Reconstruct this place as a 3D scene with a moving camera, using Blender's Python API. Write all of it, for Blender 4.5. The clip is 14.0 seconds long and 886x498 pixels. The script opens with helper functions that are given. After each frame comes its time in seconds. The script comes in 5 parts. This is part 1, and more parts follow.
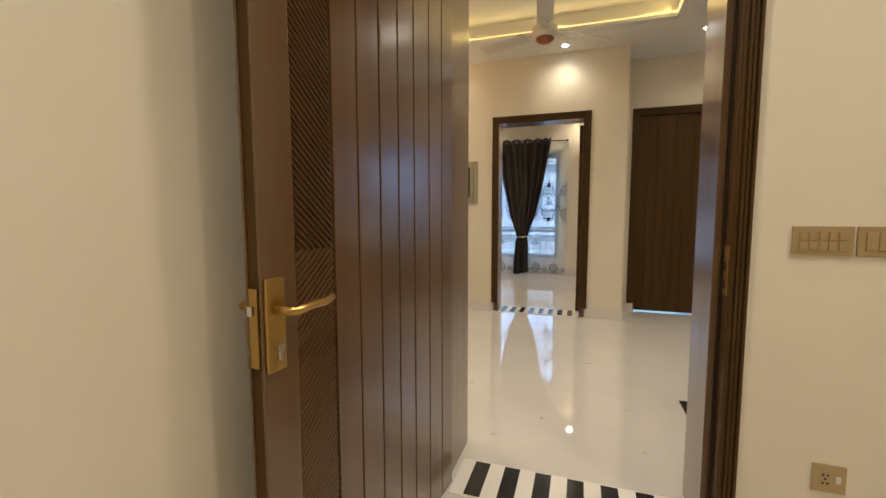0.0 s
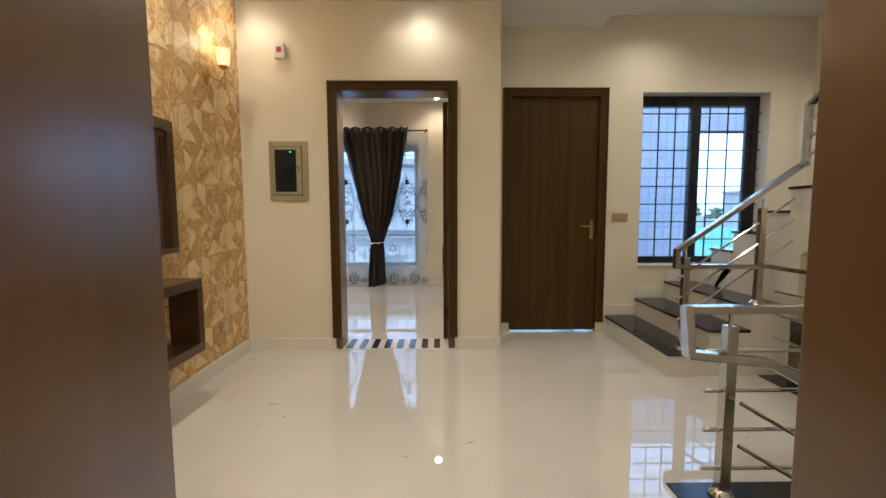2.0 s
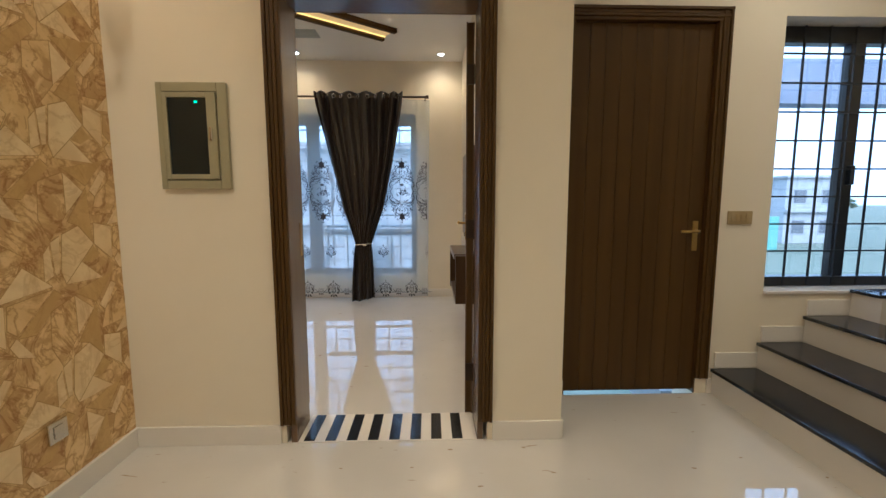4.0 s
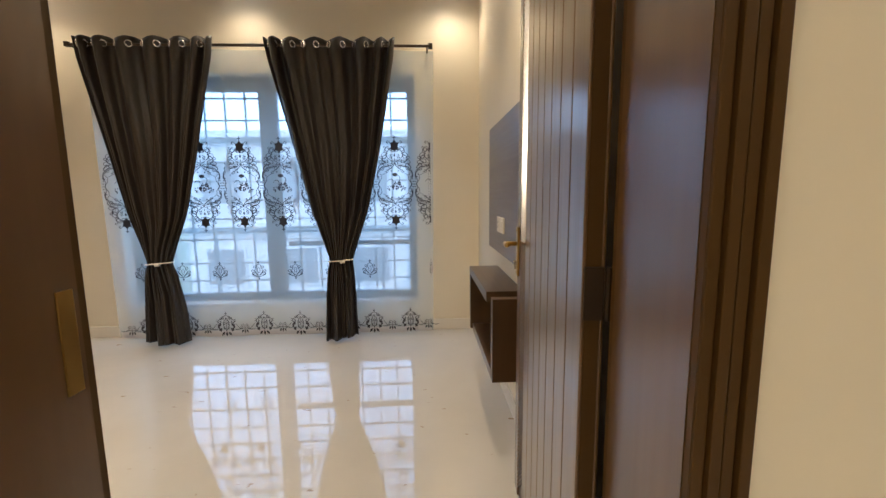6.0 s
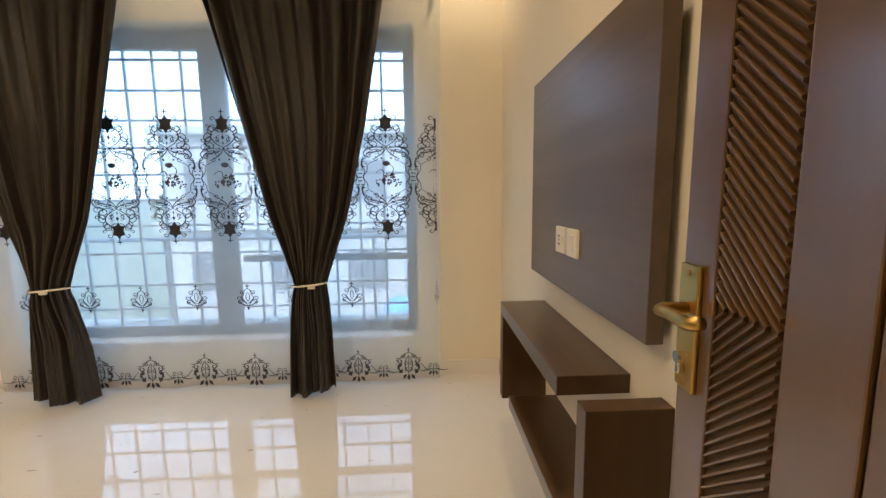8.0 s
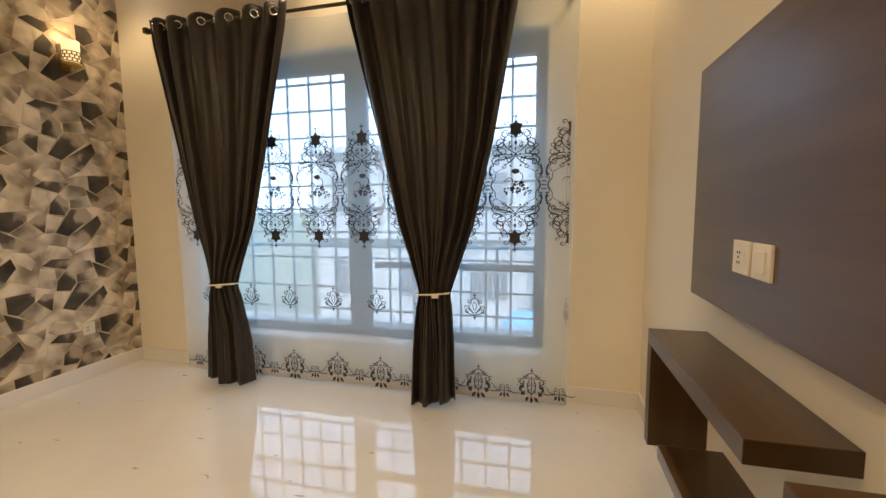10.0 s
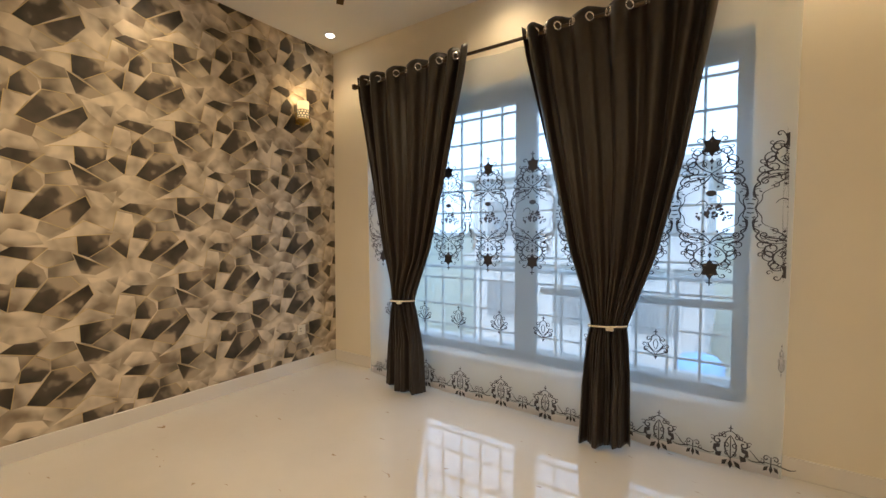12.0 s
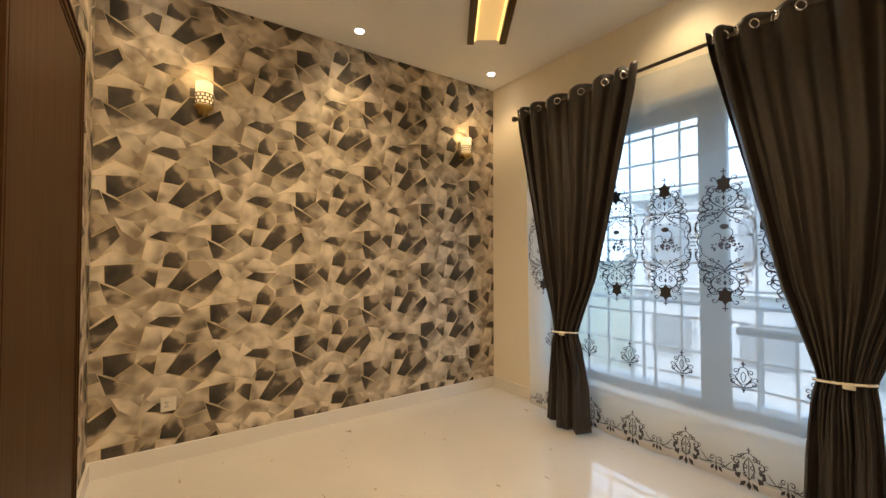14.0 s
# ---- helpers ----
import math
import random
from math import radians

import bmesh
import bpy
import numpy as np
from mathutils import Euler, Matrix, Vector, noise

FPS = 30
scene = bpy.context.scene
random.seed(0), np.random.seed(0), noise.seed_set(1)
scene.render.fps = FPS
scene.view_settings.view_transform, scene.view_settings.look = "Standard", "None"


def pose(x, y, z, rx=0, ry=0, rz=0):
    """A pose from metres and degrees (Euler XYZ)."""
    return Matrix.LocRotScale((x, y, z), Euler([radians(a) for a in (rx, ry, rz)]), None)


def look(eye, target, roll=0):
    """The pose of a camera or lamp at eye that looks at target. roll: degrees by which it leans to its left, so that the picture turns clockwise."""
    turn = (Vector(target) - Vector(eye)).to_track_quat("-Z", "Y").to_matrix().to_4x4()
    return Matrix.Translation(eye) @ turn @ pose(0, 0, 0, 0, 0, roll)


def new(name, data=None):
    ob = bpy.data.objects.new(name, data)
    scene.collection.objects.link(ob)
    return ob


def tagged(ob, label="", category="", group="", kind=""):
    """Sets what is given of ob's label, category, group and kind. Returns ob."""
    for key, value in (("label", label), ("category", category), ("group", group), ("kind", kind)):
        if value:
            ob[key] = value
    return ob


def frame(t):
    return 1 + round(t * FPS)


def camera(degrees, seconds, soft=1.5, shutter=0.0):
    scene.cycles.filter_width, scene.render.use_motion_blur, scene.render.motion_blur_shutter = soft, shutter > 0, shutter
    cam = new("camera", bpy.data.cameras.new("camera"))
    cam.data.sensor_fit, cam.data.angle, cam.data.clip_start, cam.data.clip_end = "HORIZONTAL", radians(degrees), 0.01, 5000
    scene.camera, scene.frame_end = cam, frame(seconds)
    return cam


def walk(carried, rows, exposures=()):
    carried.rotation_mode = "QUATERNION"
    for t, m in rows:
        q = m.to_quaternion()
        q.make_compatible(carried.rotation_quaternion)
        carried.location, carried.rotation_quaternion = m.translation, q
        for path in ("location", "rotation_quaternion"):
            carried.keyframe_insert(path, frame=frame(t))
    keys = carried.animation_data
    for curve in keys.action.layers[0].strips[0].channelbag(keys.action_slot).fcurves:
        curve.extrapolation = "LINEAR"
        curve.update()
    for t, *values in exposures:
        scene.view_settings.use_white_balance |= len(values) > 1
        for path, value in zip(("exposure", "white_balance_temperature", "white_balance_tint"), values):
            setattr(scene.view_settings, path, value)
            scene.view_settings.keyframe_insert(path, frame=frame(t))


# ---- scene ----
# camera and walk
cam = camera(94.2, 14.0)
PATH = [
    (0, (0.447, 1.549, 1.136), (-0.186, 3.439, 0.963), -0.1),
    (0.5, (0.421, 1.778, 1.139), (0.098, 3.745, 0.971), -0.3),
    (1, (0.370, 2.083, 1.145), (0.239, 4.072, 0.985), -0.5),
    (1.5, (0.374, 2.438, 1.122), (0.342, 4.433, 0.969), -0.5),
    (2, (0.368, 2.809, 1.134), (0.389, 4.802, 0.967), -0.2),
    (2.2, (0.372, 2.961, 1.13), (0.399, 4.953, 0.961), -0.2),
    (2.5, (0.328, 3.178, 1.14), (0.378, 5.169, 0.96), -0.1),
    (3, (0.323, 3.549, 1.143), (0.377, 5.539, 0.956), 0.1),
    (3.2, (0.306, 3.689, 1.166), (0.364, 5.678, 0.962), 0.1),
    (5.3, (0.126, 5.259, 1.214), (0.191, 7.243, 0.969), -0.3),
    (5.5, (0.123, 5.411, 1.225), (0.197, 7.392, 0.968), -0.3),
    (6, (0.121, 5.749, 1.234), (0.209, 7.729, 0.972), -0.6),
    (6.5, (0.081, 6.096, 1.227), (0.202, 8.075, 0.963), -0.7),
    (7, (0.098, 6.398, 1.216), (0.233, 8.375, 0.947), -0.9),
    (7.2, (0.094, 6.493, 1.223), (0.239, 8.469, 0.95), -0.8),
    (9.3, (0.089, 6.879, 1.182), (-0.131, 8.855, 0.965), -0.6),
    (9.5, (0.08, 6.878, 1.189), (-0.216, 8.845, 0.973), -0.7),
    (10, (0.054, 6.87, 1.19), (-0.43, 8.801, 0.999), -0.4),
    (10.5, (0.015, 6.85, 1.19), (-0.644, 8.73, 1.023), -0.2),
    (11, (-0.001, 6.848, 1.185), (-0.84, 8.658, 1.049), 0.0),
    (11.5, (-0.021, 6.834, 1.188), (-1.017, 8.565, 1.085), 0.1),
    (12, (-0.041, 6.813, 1.203), (-1.182, 8.454, 1.129), 0.0),
    (12.5, (-0.042, 6.8, 1.207), (-1.329, 8.33, 1.171), -0.0),
    (13, (-0.064, 6.785, 1.21), (-1.478, 8.2, 1.21), 0.0),
    (13.5, (-0.093, 6.762, 1.223), (-1.625, 8.047, 1.248), -0.1),
    (14, (-0.104, 6.743, 1.228), (-1.745, 7.885, 1.275), -0.0),
]
walk(cam, [(t, look(eye, target, roll)) for t, eye, target, roll in PATH],
     [(0.0, 1.95, 4900, 10), (0.5, 2.08, 4850, 10), (1.0, 2.03, 4750, 10), (2.0, 1.92, 4750, 10), (3.2, 1.8, 4750, 10), (5.3, 2.0, 5000, 10), (6.0, 2.15, 4900, 10), (7.2, 2.25, 5050, 10), (9.3, 2.2, 5750, 10), (12.0, 2.05, 5500, 10), (14.0, 2.2, 5850, 10)])

# ---- world and large lights ----
world = bpy.data.worlds.new("overcast_sky")
world.use_nodes = True
scene.world = world
wn = world.node_tree
sky = wn.nodes.new("ShaderNodeTexSky")
sky.sky_type = "NISHITA"
sky.sun_disc = False
sky.dust_density, sky.air_density = 4.0, 1.0
sky.sun_elevation, sky.sun_rotation = radians(40), radians(190)
haze = wn.nodes.new("ShaderNodeMixRGB")
haze.inputs[0].default_value = 0.72
haze.inputs[2].default_value = (4.3, 5.55, 6.9, 1)      # thin high cloud
wn.links.new(sky.outputs[0], haze.inputs[1])
wn.links.new(haze.outputs[0], wn.nodes["Background"].inputs[0])
wn.nodes["Background"].inputs[1].default_value = 0.138

sun = new("sun", bpy.data.lights.new("sun", "SUN"))
sun.data.energy, sun.data.angle, sun.data.color = 0.5, radians(25), (1.0, 0.96, 0.9)
sun.matrix_world = look((0, 0, 10), (0.6, 3.4, 7.1))


def area_lamp(name, m, w, h, watts, colour):
    la = bpy.data.lights.new(name, "AREA")
    la.shape, la.size, la.size_y, la.energy, la.color = "RECTANGLE", w, h, watts, colour
    ob = new(name, la)
    ob.matrix_world = m
    return ob


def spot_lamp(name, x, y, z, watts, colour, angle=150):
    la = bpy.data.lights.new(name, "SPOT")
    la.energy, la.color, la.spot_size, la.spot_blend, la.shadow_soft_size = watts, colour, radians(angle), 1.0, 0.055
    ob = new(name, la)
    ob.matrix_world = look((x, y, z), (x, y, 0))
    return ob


WARM = (1.0, 0.69, 0.355)
SOFT = (1.0, 0.75, 0.43)
DAY = (0.56, 0.79, 1.0)
# sky light at the heads of the two windows
area_lamp("bedroom_sky_light", look((-1.2, 10.02, 2.78), (-1.2, 8.3, 0.2)), 2.5, 0.55, 12, DAY)
area_lamp("stair_sky_light", look((2.85, 7.22, 2.62), (2.6, 5.8, 0.4)), 1.1, 0.4, 2, DAY)
# ceiling downlights, with unseen ones added to even out the light
# hall: the last five are fill lamps added out of view
HALL_SPOTS_AND_FILL = [(-1.06, 6.03, 2.2), (0.25, 6.03, 3.2), (1.5, 6.03, 2.4), (-1.06, 3.75, 12), (0.25, 3.6, 9), (1.5, 3.75, 12), (-1.06, 4.9, 18), (1.5, 4.9, 9)]
# entry room: all three are added out of view
ENTRY_FILL_SPOTS = [(0.7, 1.0, 25), (1.7, 2.2, 17), (0.3, 2.5, 12)]
# bedroom: the last four are fill lamps added out of view
BED_SPOTS_AND_FILL = [(-2.87, 7.93, 4.4), (-2.85, 9.18, 2.6), (-1.3, 9.2, 3.6), (0.35, 9.2, 4.4), (-2.87, 6.7, 2.2), (0.25, 7.5, 16.0), (-1.9, 6.75, 12.0), (-1.2, 6.75, 14.0), (-2.0, 7.7, 16.0)]
for x, y, watts in HALL_SPOTS_AND_FILL:
    spot_lamp("downlight_and_fill_beam", x, y, 2.79, watts, SOFT)
spot_lamp("downlight_and_fill_beam", 2.25, 6.2, 2.90, 7, SOFT)
# added unseen over the upper flight to brighten the stair wall
spot_lamp("downlight_and_fill_beam", 3.3, 5.6, 2.90, 17, SOFT)
for x, y, watts in BED_SPOTS_AND_FILL:
    spot_lamp("downlight_and_fill_beam", x, y, 2.85, watts * (1.25 if x < -2.8 else 1.0), WARM, 115 if x < -2.8 else 150)
for x, y, watts in ENTRY_FILL_SPOTS:
    spot_lamp("downlight_and_fill_beam", x, y, 2.77, watts, SOFT)

# ---- materials ----
def mat(name, colour, rough=0.5, metal=0.0, **kw):
    m = bpy.data.materials.new(name)
    m.use_nodes = True
    b = m.node_tree.nodes["Principled BSDF"]
    b.inputs["Base Color"].default_value = (*colour, 1)
    b.inputs["Roughness"].default_value = rough
    b.inputs["Metallic"].default_value = metal
    for k, v in kw.items():
        b.inputs[k.replace("_", " ")].default_value = v
    return m


def node(m, kind, **props):
    n = m.node_tree.nodes.new(kind)
    for k, v in props.items():
        if k == "op":
            n.operation = v
        elif k == "blend":
            n.blend_type = v
    return n


def link(m, a, b):
    m.node_tree.links.new(a, b)


def bsdf(m):
    return m.node_tree.nodes["Principled BSDF"]


def coords(m, scale=(1, 1, 1), rot=(0, 0, 0), space="Object"):
    tc = node(m, "ShaderNodeTexCoord")
    mp = node(m, "ShaderNodeMapping")
    mp.inputs["Scale"].default_value = scale
    mp.inputs["Rotation"].default_value = rot
    link(m, tc.outputs[space], mp.inputs[0])
    return mp.outputs[0]


def ramp(m, fac, stops):
    r = node(m, "ShaderNodeValToRGB")
    e = r.color_ramp.elements
    while len(e) < len(stops):
        e.new(0.5)
    for el, (p, c) in zip(e, stops):
        el.position, el.color = p, (*c, 1)
    link(m, fac, r.inputs[0])
    return r.outputs[0]


def noise_tex(m, vec, scale, detail=4.0, rough=0.55, distort=0.0):
    n = node(m, "ShaderNodeTexNoise")
    n.inputs["Scale"].default_value, n.inputs["Detail"].default_value = scale, detail
    n.inputs["Roughness"].default_value, n.inputs["Distortion"].default_value = rough, distort
    link(m, vec, n.inputs["Vector"])
    return n.outputs["Fac"]


def bump(m, height, strength, dist=0.01):
    b = node(m, "ShaderNodeBump")
    b.inputs["Strength"].default_value, b.inputs["Distance"].default_value = strength, dist
    link(m, height, b.inputs["Height"])
    link(m, b.outputs[0], bsdf(m).inputs["Normal"])


def paint(name, a, b, rough=0.6):
    m = mat(name, a, rough)
    v = coords(m)
    link(m, ramp(m, noise_tex(m, v, 1.3, 5), [(0.35, a), (0.7, b)]), bsdf(m).inputs["Base Color"])
    bump(m, noise_tex(m, v, 140, 3), 0.06, 0.002)
    return m


def wood(name, dark, light, rough=0.35, along="z", coat=0.0, scale=1.0, coat_rough=0.33, spec=0.15, coat_ior=1.4):
    m = mat(name, dark, rough)
    s = {"z": (1, 1, 0.035), "x": (0.035, 1, 1), "y": (1, 0.035, 1)}[along]
    v = coords(m, tuple(k * scale for k in s))
    n1 = noise_tex(m, v, 14, 3, 0.5, 0.4)
    link(m, ramp(m, n1, [(0.25, dark), (0.75, light)]), bsdf(m).inputs["Base Color"])
    n2 = noise_tex(m, v, 60, 2, 0.5)
    link(m, ramp(m, n2, [(0.2, (rough - 0.03,) * 3), (0.8, (rough + 0.05,) * 3)]), bsdf(m).inputs["Roughness"])
    bump(m, n2, 0.012, 0.001)
    bsdf(m).inputs["Coat Weight"].default_value = coat
    bsdf(m).inputs["Specular IOR Level"].default_value = spec
    bsdf(m).inputs["Coat IOR"].default_value = coat_ior
    bsdf(m).inputs["Coat Roughness"].default_value = coat_rough
    return m


WALL = paint("cream_wall_paint", (0.75, 0.68, 0.54), (0.79, 0.72, 0.58))
CEIL = paint("white_ceiling_paint", (0.78, 0.77, 0.74), (0.82, 0.81, 0.78))
DOORWOOD = wood("walnut_door_veneer", (0.086, 0.0405, 0.0083), (0.120, 0.058, 0.0130), 0.36, "z", 1.0, 1.0, 0.2, 0.4, 1.6)
FRAMEWOOD = wood("walnut_frame", (0.058, 0.030, 0.0062), (0.084, 0.044, 0.0098), 0.44, "z", 0.08)
WENGE = wood("wenge_laminate", (0.048, 0.024, 0.0085), (0.080, 0.043, 0.016), 0.40, "y", 0.9, 1.0, 0.3, 0.2, 1.45)
PANELWOOD = wood("grey_wenge_laminate", (0.082, 0.054, 0.036), (0.128, 0.088, 0.060), 0.42, "y", 0.8, 1.0, 0.32, 0.15, 1.4)
WENGE_Z = wood("wenge_laminate_upright", (0.046, 0.023, 0.008), (0.074, 0.039, 0.014), 0.42, "z", 0.5)
# walnut with the shade on the bedroom's closed door put into its colour
SHADY = wood("shaded_walnut", (0.042, 0.0165, 0.0033), (0.058, 0.0235, 0.005), 0.5)
GRANITE = mat("black_granite", (0.012, 0.013, 0.016), 0.16)
link(GRANITE, ramp(GRANITE, noise_tex(GRANITE, coords(GRANITE), 160, 3, 0.7), [(0.45, (0.008, 0.009, 0.012)), (0.75, (0.05, 0.052, 0.06))]), bsdf(GRANITE).inputs["Base Color"])
STEEL = mat("brushed_steel", (0.62, 0.60, 0.56), 0.2, 1.0)
link(STEEL, ramp(STEEL, noise_tex(STEEL, coords(STEEL, (4, 4, 1)), 30, 4), [(0.3, (0.12,) * 3), (0.8, (0.32,) * 3)]), bsdf(STEEL).inputs["Roughness"])
BRASS = mat("antique_brass", (0.50, 0.335, 0.095), 0.30, 1.0)
HINGE = mat("bronzed_hinge", (0.035, 0.021, 0.010), 0.45, 0.5)
DARKBRASS = mat("dark_pierced_brass", (0.16, 0.095, 0.03), 0.4, 0.9)
ALU = mat("black_window_frame", (0.010, 0.011, 0.013), 0.35)
PLASTER = mat("white_skirting_tile", (0.74, 0.70, 0.64), 0.22)
CURTAIN = mat("charcoal_curtain_cloth", (0.028, 0.022, 0.0178), 0.42, 0.0, Sheen_Weight=0.04)
cv = coords(CURTAIN, (1, 1, 0.4))
link(CURTAIN, ramp(CURTAIN, noise_tex(CURTAIN, cv, 60, 4), [(0.3, (0.022, 0.0165, 0.0132)), (0.7, (0.034, 0.0262, 0.0214))]), bsdf(CURTAIN).inputs["Base Color"])
bump(CURTAIN, noise_tex(CURTAIN, cv, 400, 2), 0.15, 0.001)
# polished white tile: faint clouds, sparse brown flecks and veins
FLOOR = mat("polished_white_tile", (0.70, 0.66, 0.60), 0.05)
fv = coords(FLOOR)
cloud = ramp(FLOOR, noise_tex(FLOOR, fv, 1.1, 6, 0.6), [(0.3, (0.575, 0.545, 0.50)), (0.7, (0.645, 0.615, 0.57))])
fleckv = coords(FLOOR, (1.0, 2.6, 1.0), (0, 0, 0.5))
fleck = ramp(FLOOR, noise_tex(FLOOR, fleckv, 9.0, 2, 0.4, 0.8), [(0.725, (0, 0, 0)), (0.765, (1, 1, 1))])
mixf = node(FLOOR, "ShaderNodeMixRGB")
link(FLOOR, fleck, mixf.inputs[0])
link(FLOOR, cloud, mixf.inputs[1])
mixf.inputs[2].default_value = (0.36, 0.27, 0.18, 1)
link(FLOOR, mixf.outputs[0], bsdf(FLOOR).inputs["Base Color"])
link(FLOOR, ramp(FLOOR, noise_tex(FLOOR, fv, 3.0, 4), [(0.3, (0.015,) * 3), (0.8, (0.03,) * 3)]), bsdf(FLOOR).inputs["Roughness"])
bsdf(FLOOR).inputs["IOR"].default_value = 1.9

# hall feature paper: angular marble pieces in honey tones
def marble(name, a, b, vein_depth, blot_depth):
    m = mat(name, a, 0.5)
    v = coords(m)
    geo = node(m, "ShaderNodeNewGeometry")
    off = node(m, "ShaderNodeVectorMath", op="MULTIPLY_ADD")
    link(m, geo.outputs["Random Per Island"], off.inputs[0])
    off.inputs[1].default_value = (17.0, 23.0, 11.0)
    link(m, v, off.inputs[2])
    base = ramp(m, noise_tex(m, off.outputs[0], 9.0, 3, 0.5), [(0.3, a), (0.7, b)])
    vein = ramp(m, noise_tex(m, off.outputs[0], 5.0, 5, 0.6, 1.6), [(0.455, (1, 1, 1)), (0.5, (0.55, 0.40, 0.24)), (0.535, (1, 1, 1))])
    blot = ramp(m, noise_tex(m, off.outputs[0], 8.0, 5, 0.7, 0.5), [(0.46, (0.56, 0.40, 0.23)), (0.56, (1, 1, 1))])
    out = base
    for layer, depth in ((vein, vein_depth), (blot, blot_depth)):
        mx = node(m, "ShaderNodeMixRGB", blend="MULTIPLY")
        mx.inputs[0].default_value = depth
        link(m, out, mx.inputs[1])
        link(m, layer, mx.inputs[2])
        out = mx.outputs[0]
    link(m, out, bsdf(m).inputs["Base Color"])
    bump(m, noise_tex(m, v, 60, 4), 0.12, 0.002)
    return m


STONE = marble("honey_marble_paper", (0.72, 0.50, 0.205), (0.82, 0.61, 0.29), 0.8, 0.6)
STONE_PALE = marble("cream_marble_paper", (0.79, 0.60, 0.30), (0.86, 0.69, 0.39), 0.3, 0.15)
STONE_TAN = marble("tan_plain_paper", (0.59, 0.38, 0.125), (0.66, 0.44, 0.165), 0.2, 0.2)
GROUT = mat("brown_joint_line", (0.42, 0.25, 0.08), 0.7)

# bedroom paper: cloudy taupe ground
PAPER = mat("taupe_cloud_wallpaper", (0.35, 0.3, 0.25), 0.5)
pv = coords(PAPER)
link(PAPER, ramp(PAPER, noise_tex(PAPER, pv, 7.0, 2, 0.45, 0.2), [(0.34, (0.22, 0.17, 0.115)), (0.47, (0.43, 0.35, 0.245)), (0.64, (0.72, 0.62, 0.47))]), bsdf(PAPER).inputs["Base Color"])
bump(PAPER, noise_tex(PAPER, pv, 220, 2), 0.12, 0.001)


def shard_material(name, dark, light, soft, stops, share):
    """A print that fades along the shard's u from dark to light, broken up by soft clouds."""
    m = mat(name, dark, 0.6)
    tc = node(m, "ShaderNodeTexCoord")
    sep = node(m, "ShaderNodeSeparateXYZ")
    link(m, tc.outputs["UV"], sep.inputs[0])
    n = noise_tex(m, coords(m), 9, 1.8, 0.45, 0.2)
    add = node(m, "ShaderNodeMath", op="MULTIPLY_ADD")
    link(m, sep.outputs[0], add.inputs[0])
    add.inputs[1].default_value = soft
    link(m, n, add.inputs[2])
    mid = tuple(a + (b - a) * share for a, b in zip(dark, light))
    link(m, ramp(m, add.outputs[0], list(zip(stops, (dark, mid, light)))), bsdf(m).inputs["Base Color"])
    bump(m, noise_tex(m, coords(m), 220, 2), 0.12, 0.001)
    return m


SHARD_DARK = shard_material("charcoal_shard_print", (0.021, 0.0158, 0.0105), (0.40, 0.32, 0.22), 0.60, (0.48, 0.86, 1.0), 0.17)
SHARD_MID = shard_material("taupe_shard_print", (0.11, 0.086, 0.058), (0.62, 0.52, 0.38), 0.40, (0.42, 0.66, 0.95), 0.42)
SHARD_PALE = shard_material("pale_shard_print", (0.24, 0.186, 0.125), (0.76, 0.655, 0.50), 0.22, (0.36, 0.56, 0.80), 0.5)
GOLDLINE = mat("gold_print_line", (0.56, 0.43, 0.20), 0.36, 0.45)

# sheer curtain: partly see-through white voile
SHEER = bpy.data.materials.new("white_voile")
SHEER.use_nodes = True
sn = SHEER.node_tree
sn.nodes.remove(sn.nodes["Principled BSDF"])
tr, tl, df, m1, m2 = (sn.nodes.new(k) for k in ("ShaderNodeBsdfTransparent", "ShaderNodeBsdfTranslucent", "ShaderNodeBsdfDiffuse", "ShaderNodeMixShader", "ShaderNodeMixShader"))
tl.inputs[0].default_value = (0.77, 0.90, 0.94, 1)
df.inputs[0].default_value = (0.80, 0.85, 0.87, 1)
m1.inputs[0].default_value, m2.inputs[0].default_value = 0.5, 0.44
sn.links.new(tl.outputs[0], m1.inputs[1])
sn.links.new(df.outputs[0], m1.inputs[2])
sn.links.new(tr.outputs[0], m2.inputs[1])
sn.links.new(m1.outputs[0], m2.inputs[2])
sn.links.new(m2.outputs[0], sn.nodes["Material Output"].inputs[0])
THREAD = mat("charcoal_embroidery_thread", (0.022, 0.022, 0.030), 0.6)
THREAD_SOFT = mat("grey_embroidery_thread", (0.055, 0.055, 0.065), 0.6)


def lamp_material(name, colour, strength):
    m = mat(name, colour, 0.4)
    bsdf(m).inputs["Emission Color"].default_value = (*colour, 1)
    bsdf(m).inputs["Emission Strength"].default_value = strength
    return m


LAMP = lamp_material("lit_downlight_glass", (1.0, 0.85, 0.62), 8)
SHADE_LIT = lamp_material("lit_frosted_shade", (1.0, 0.68, 0.28), 0.26)
# LED light on the ceiling strip, put into its colour and a weak glow
TROUGH_GLOW = lamp_material("trough_ceiling_glow", (1.0, 0.66, 0.24), 0.10)
LED = lamp_material("amber_led_strip_and_glow", (1.0, 0.62, 0.14), 0.5)
PLATE = mat("champagne_switch_plate", (0.46, 0.35, 0.17), 0.32, 0.4)
IVORY = mat("ivory_plastic", (0.72, 0.66, 0.54), 0.35)
SLOT = mat("dark_slot", (0.02, 0.018, 0.015), 0.6)
CHROME = mat("polished_chrome", (0.75, 0.73, 0.70), 0.12, 1.0)
BOXGREEN = mat("olive_enamel_steel", (0.34, 0.31, 0.19), 0.45)
SMOKE = mat("smoked_window", (0.012, 0.018, 0.020), 0.12)
RED = mat("red_button", (0.5, 0.03, 0.03), 0.4)
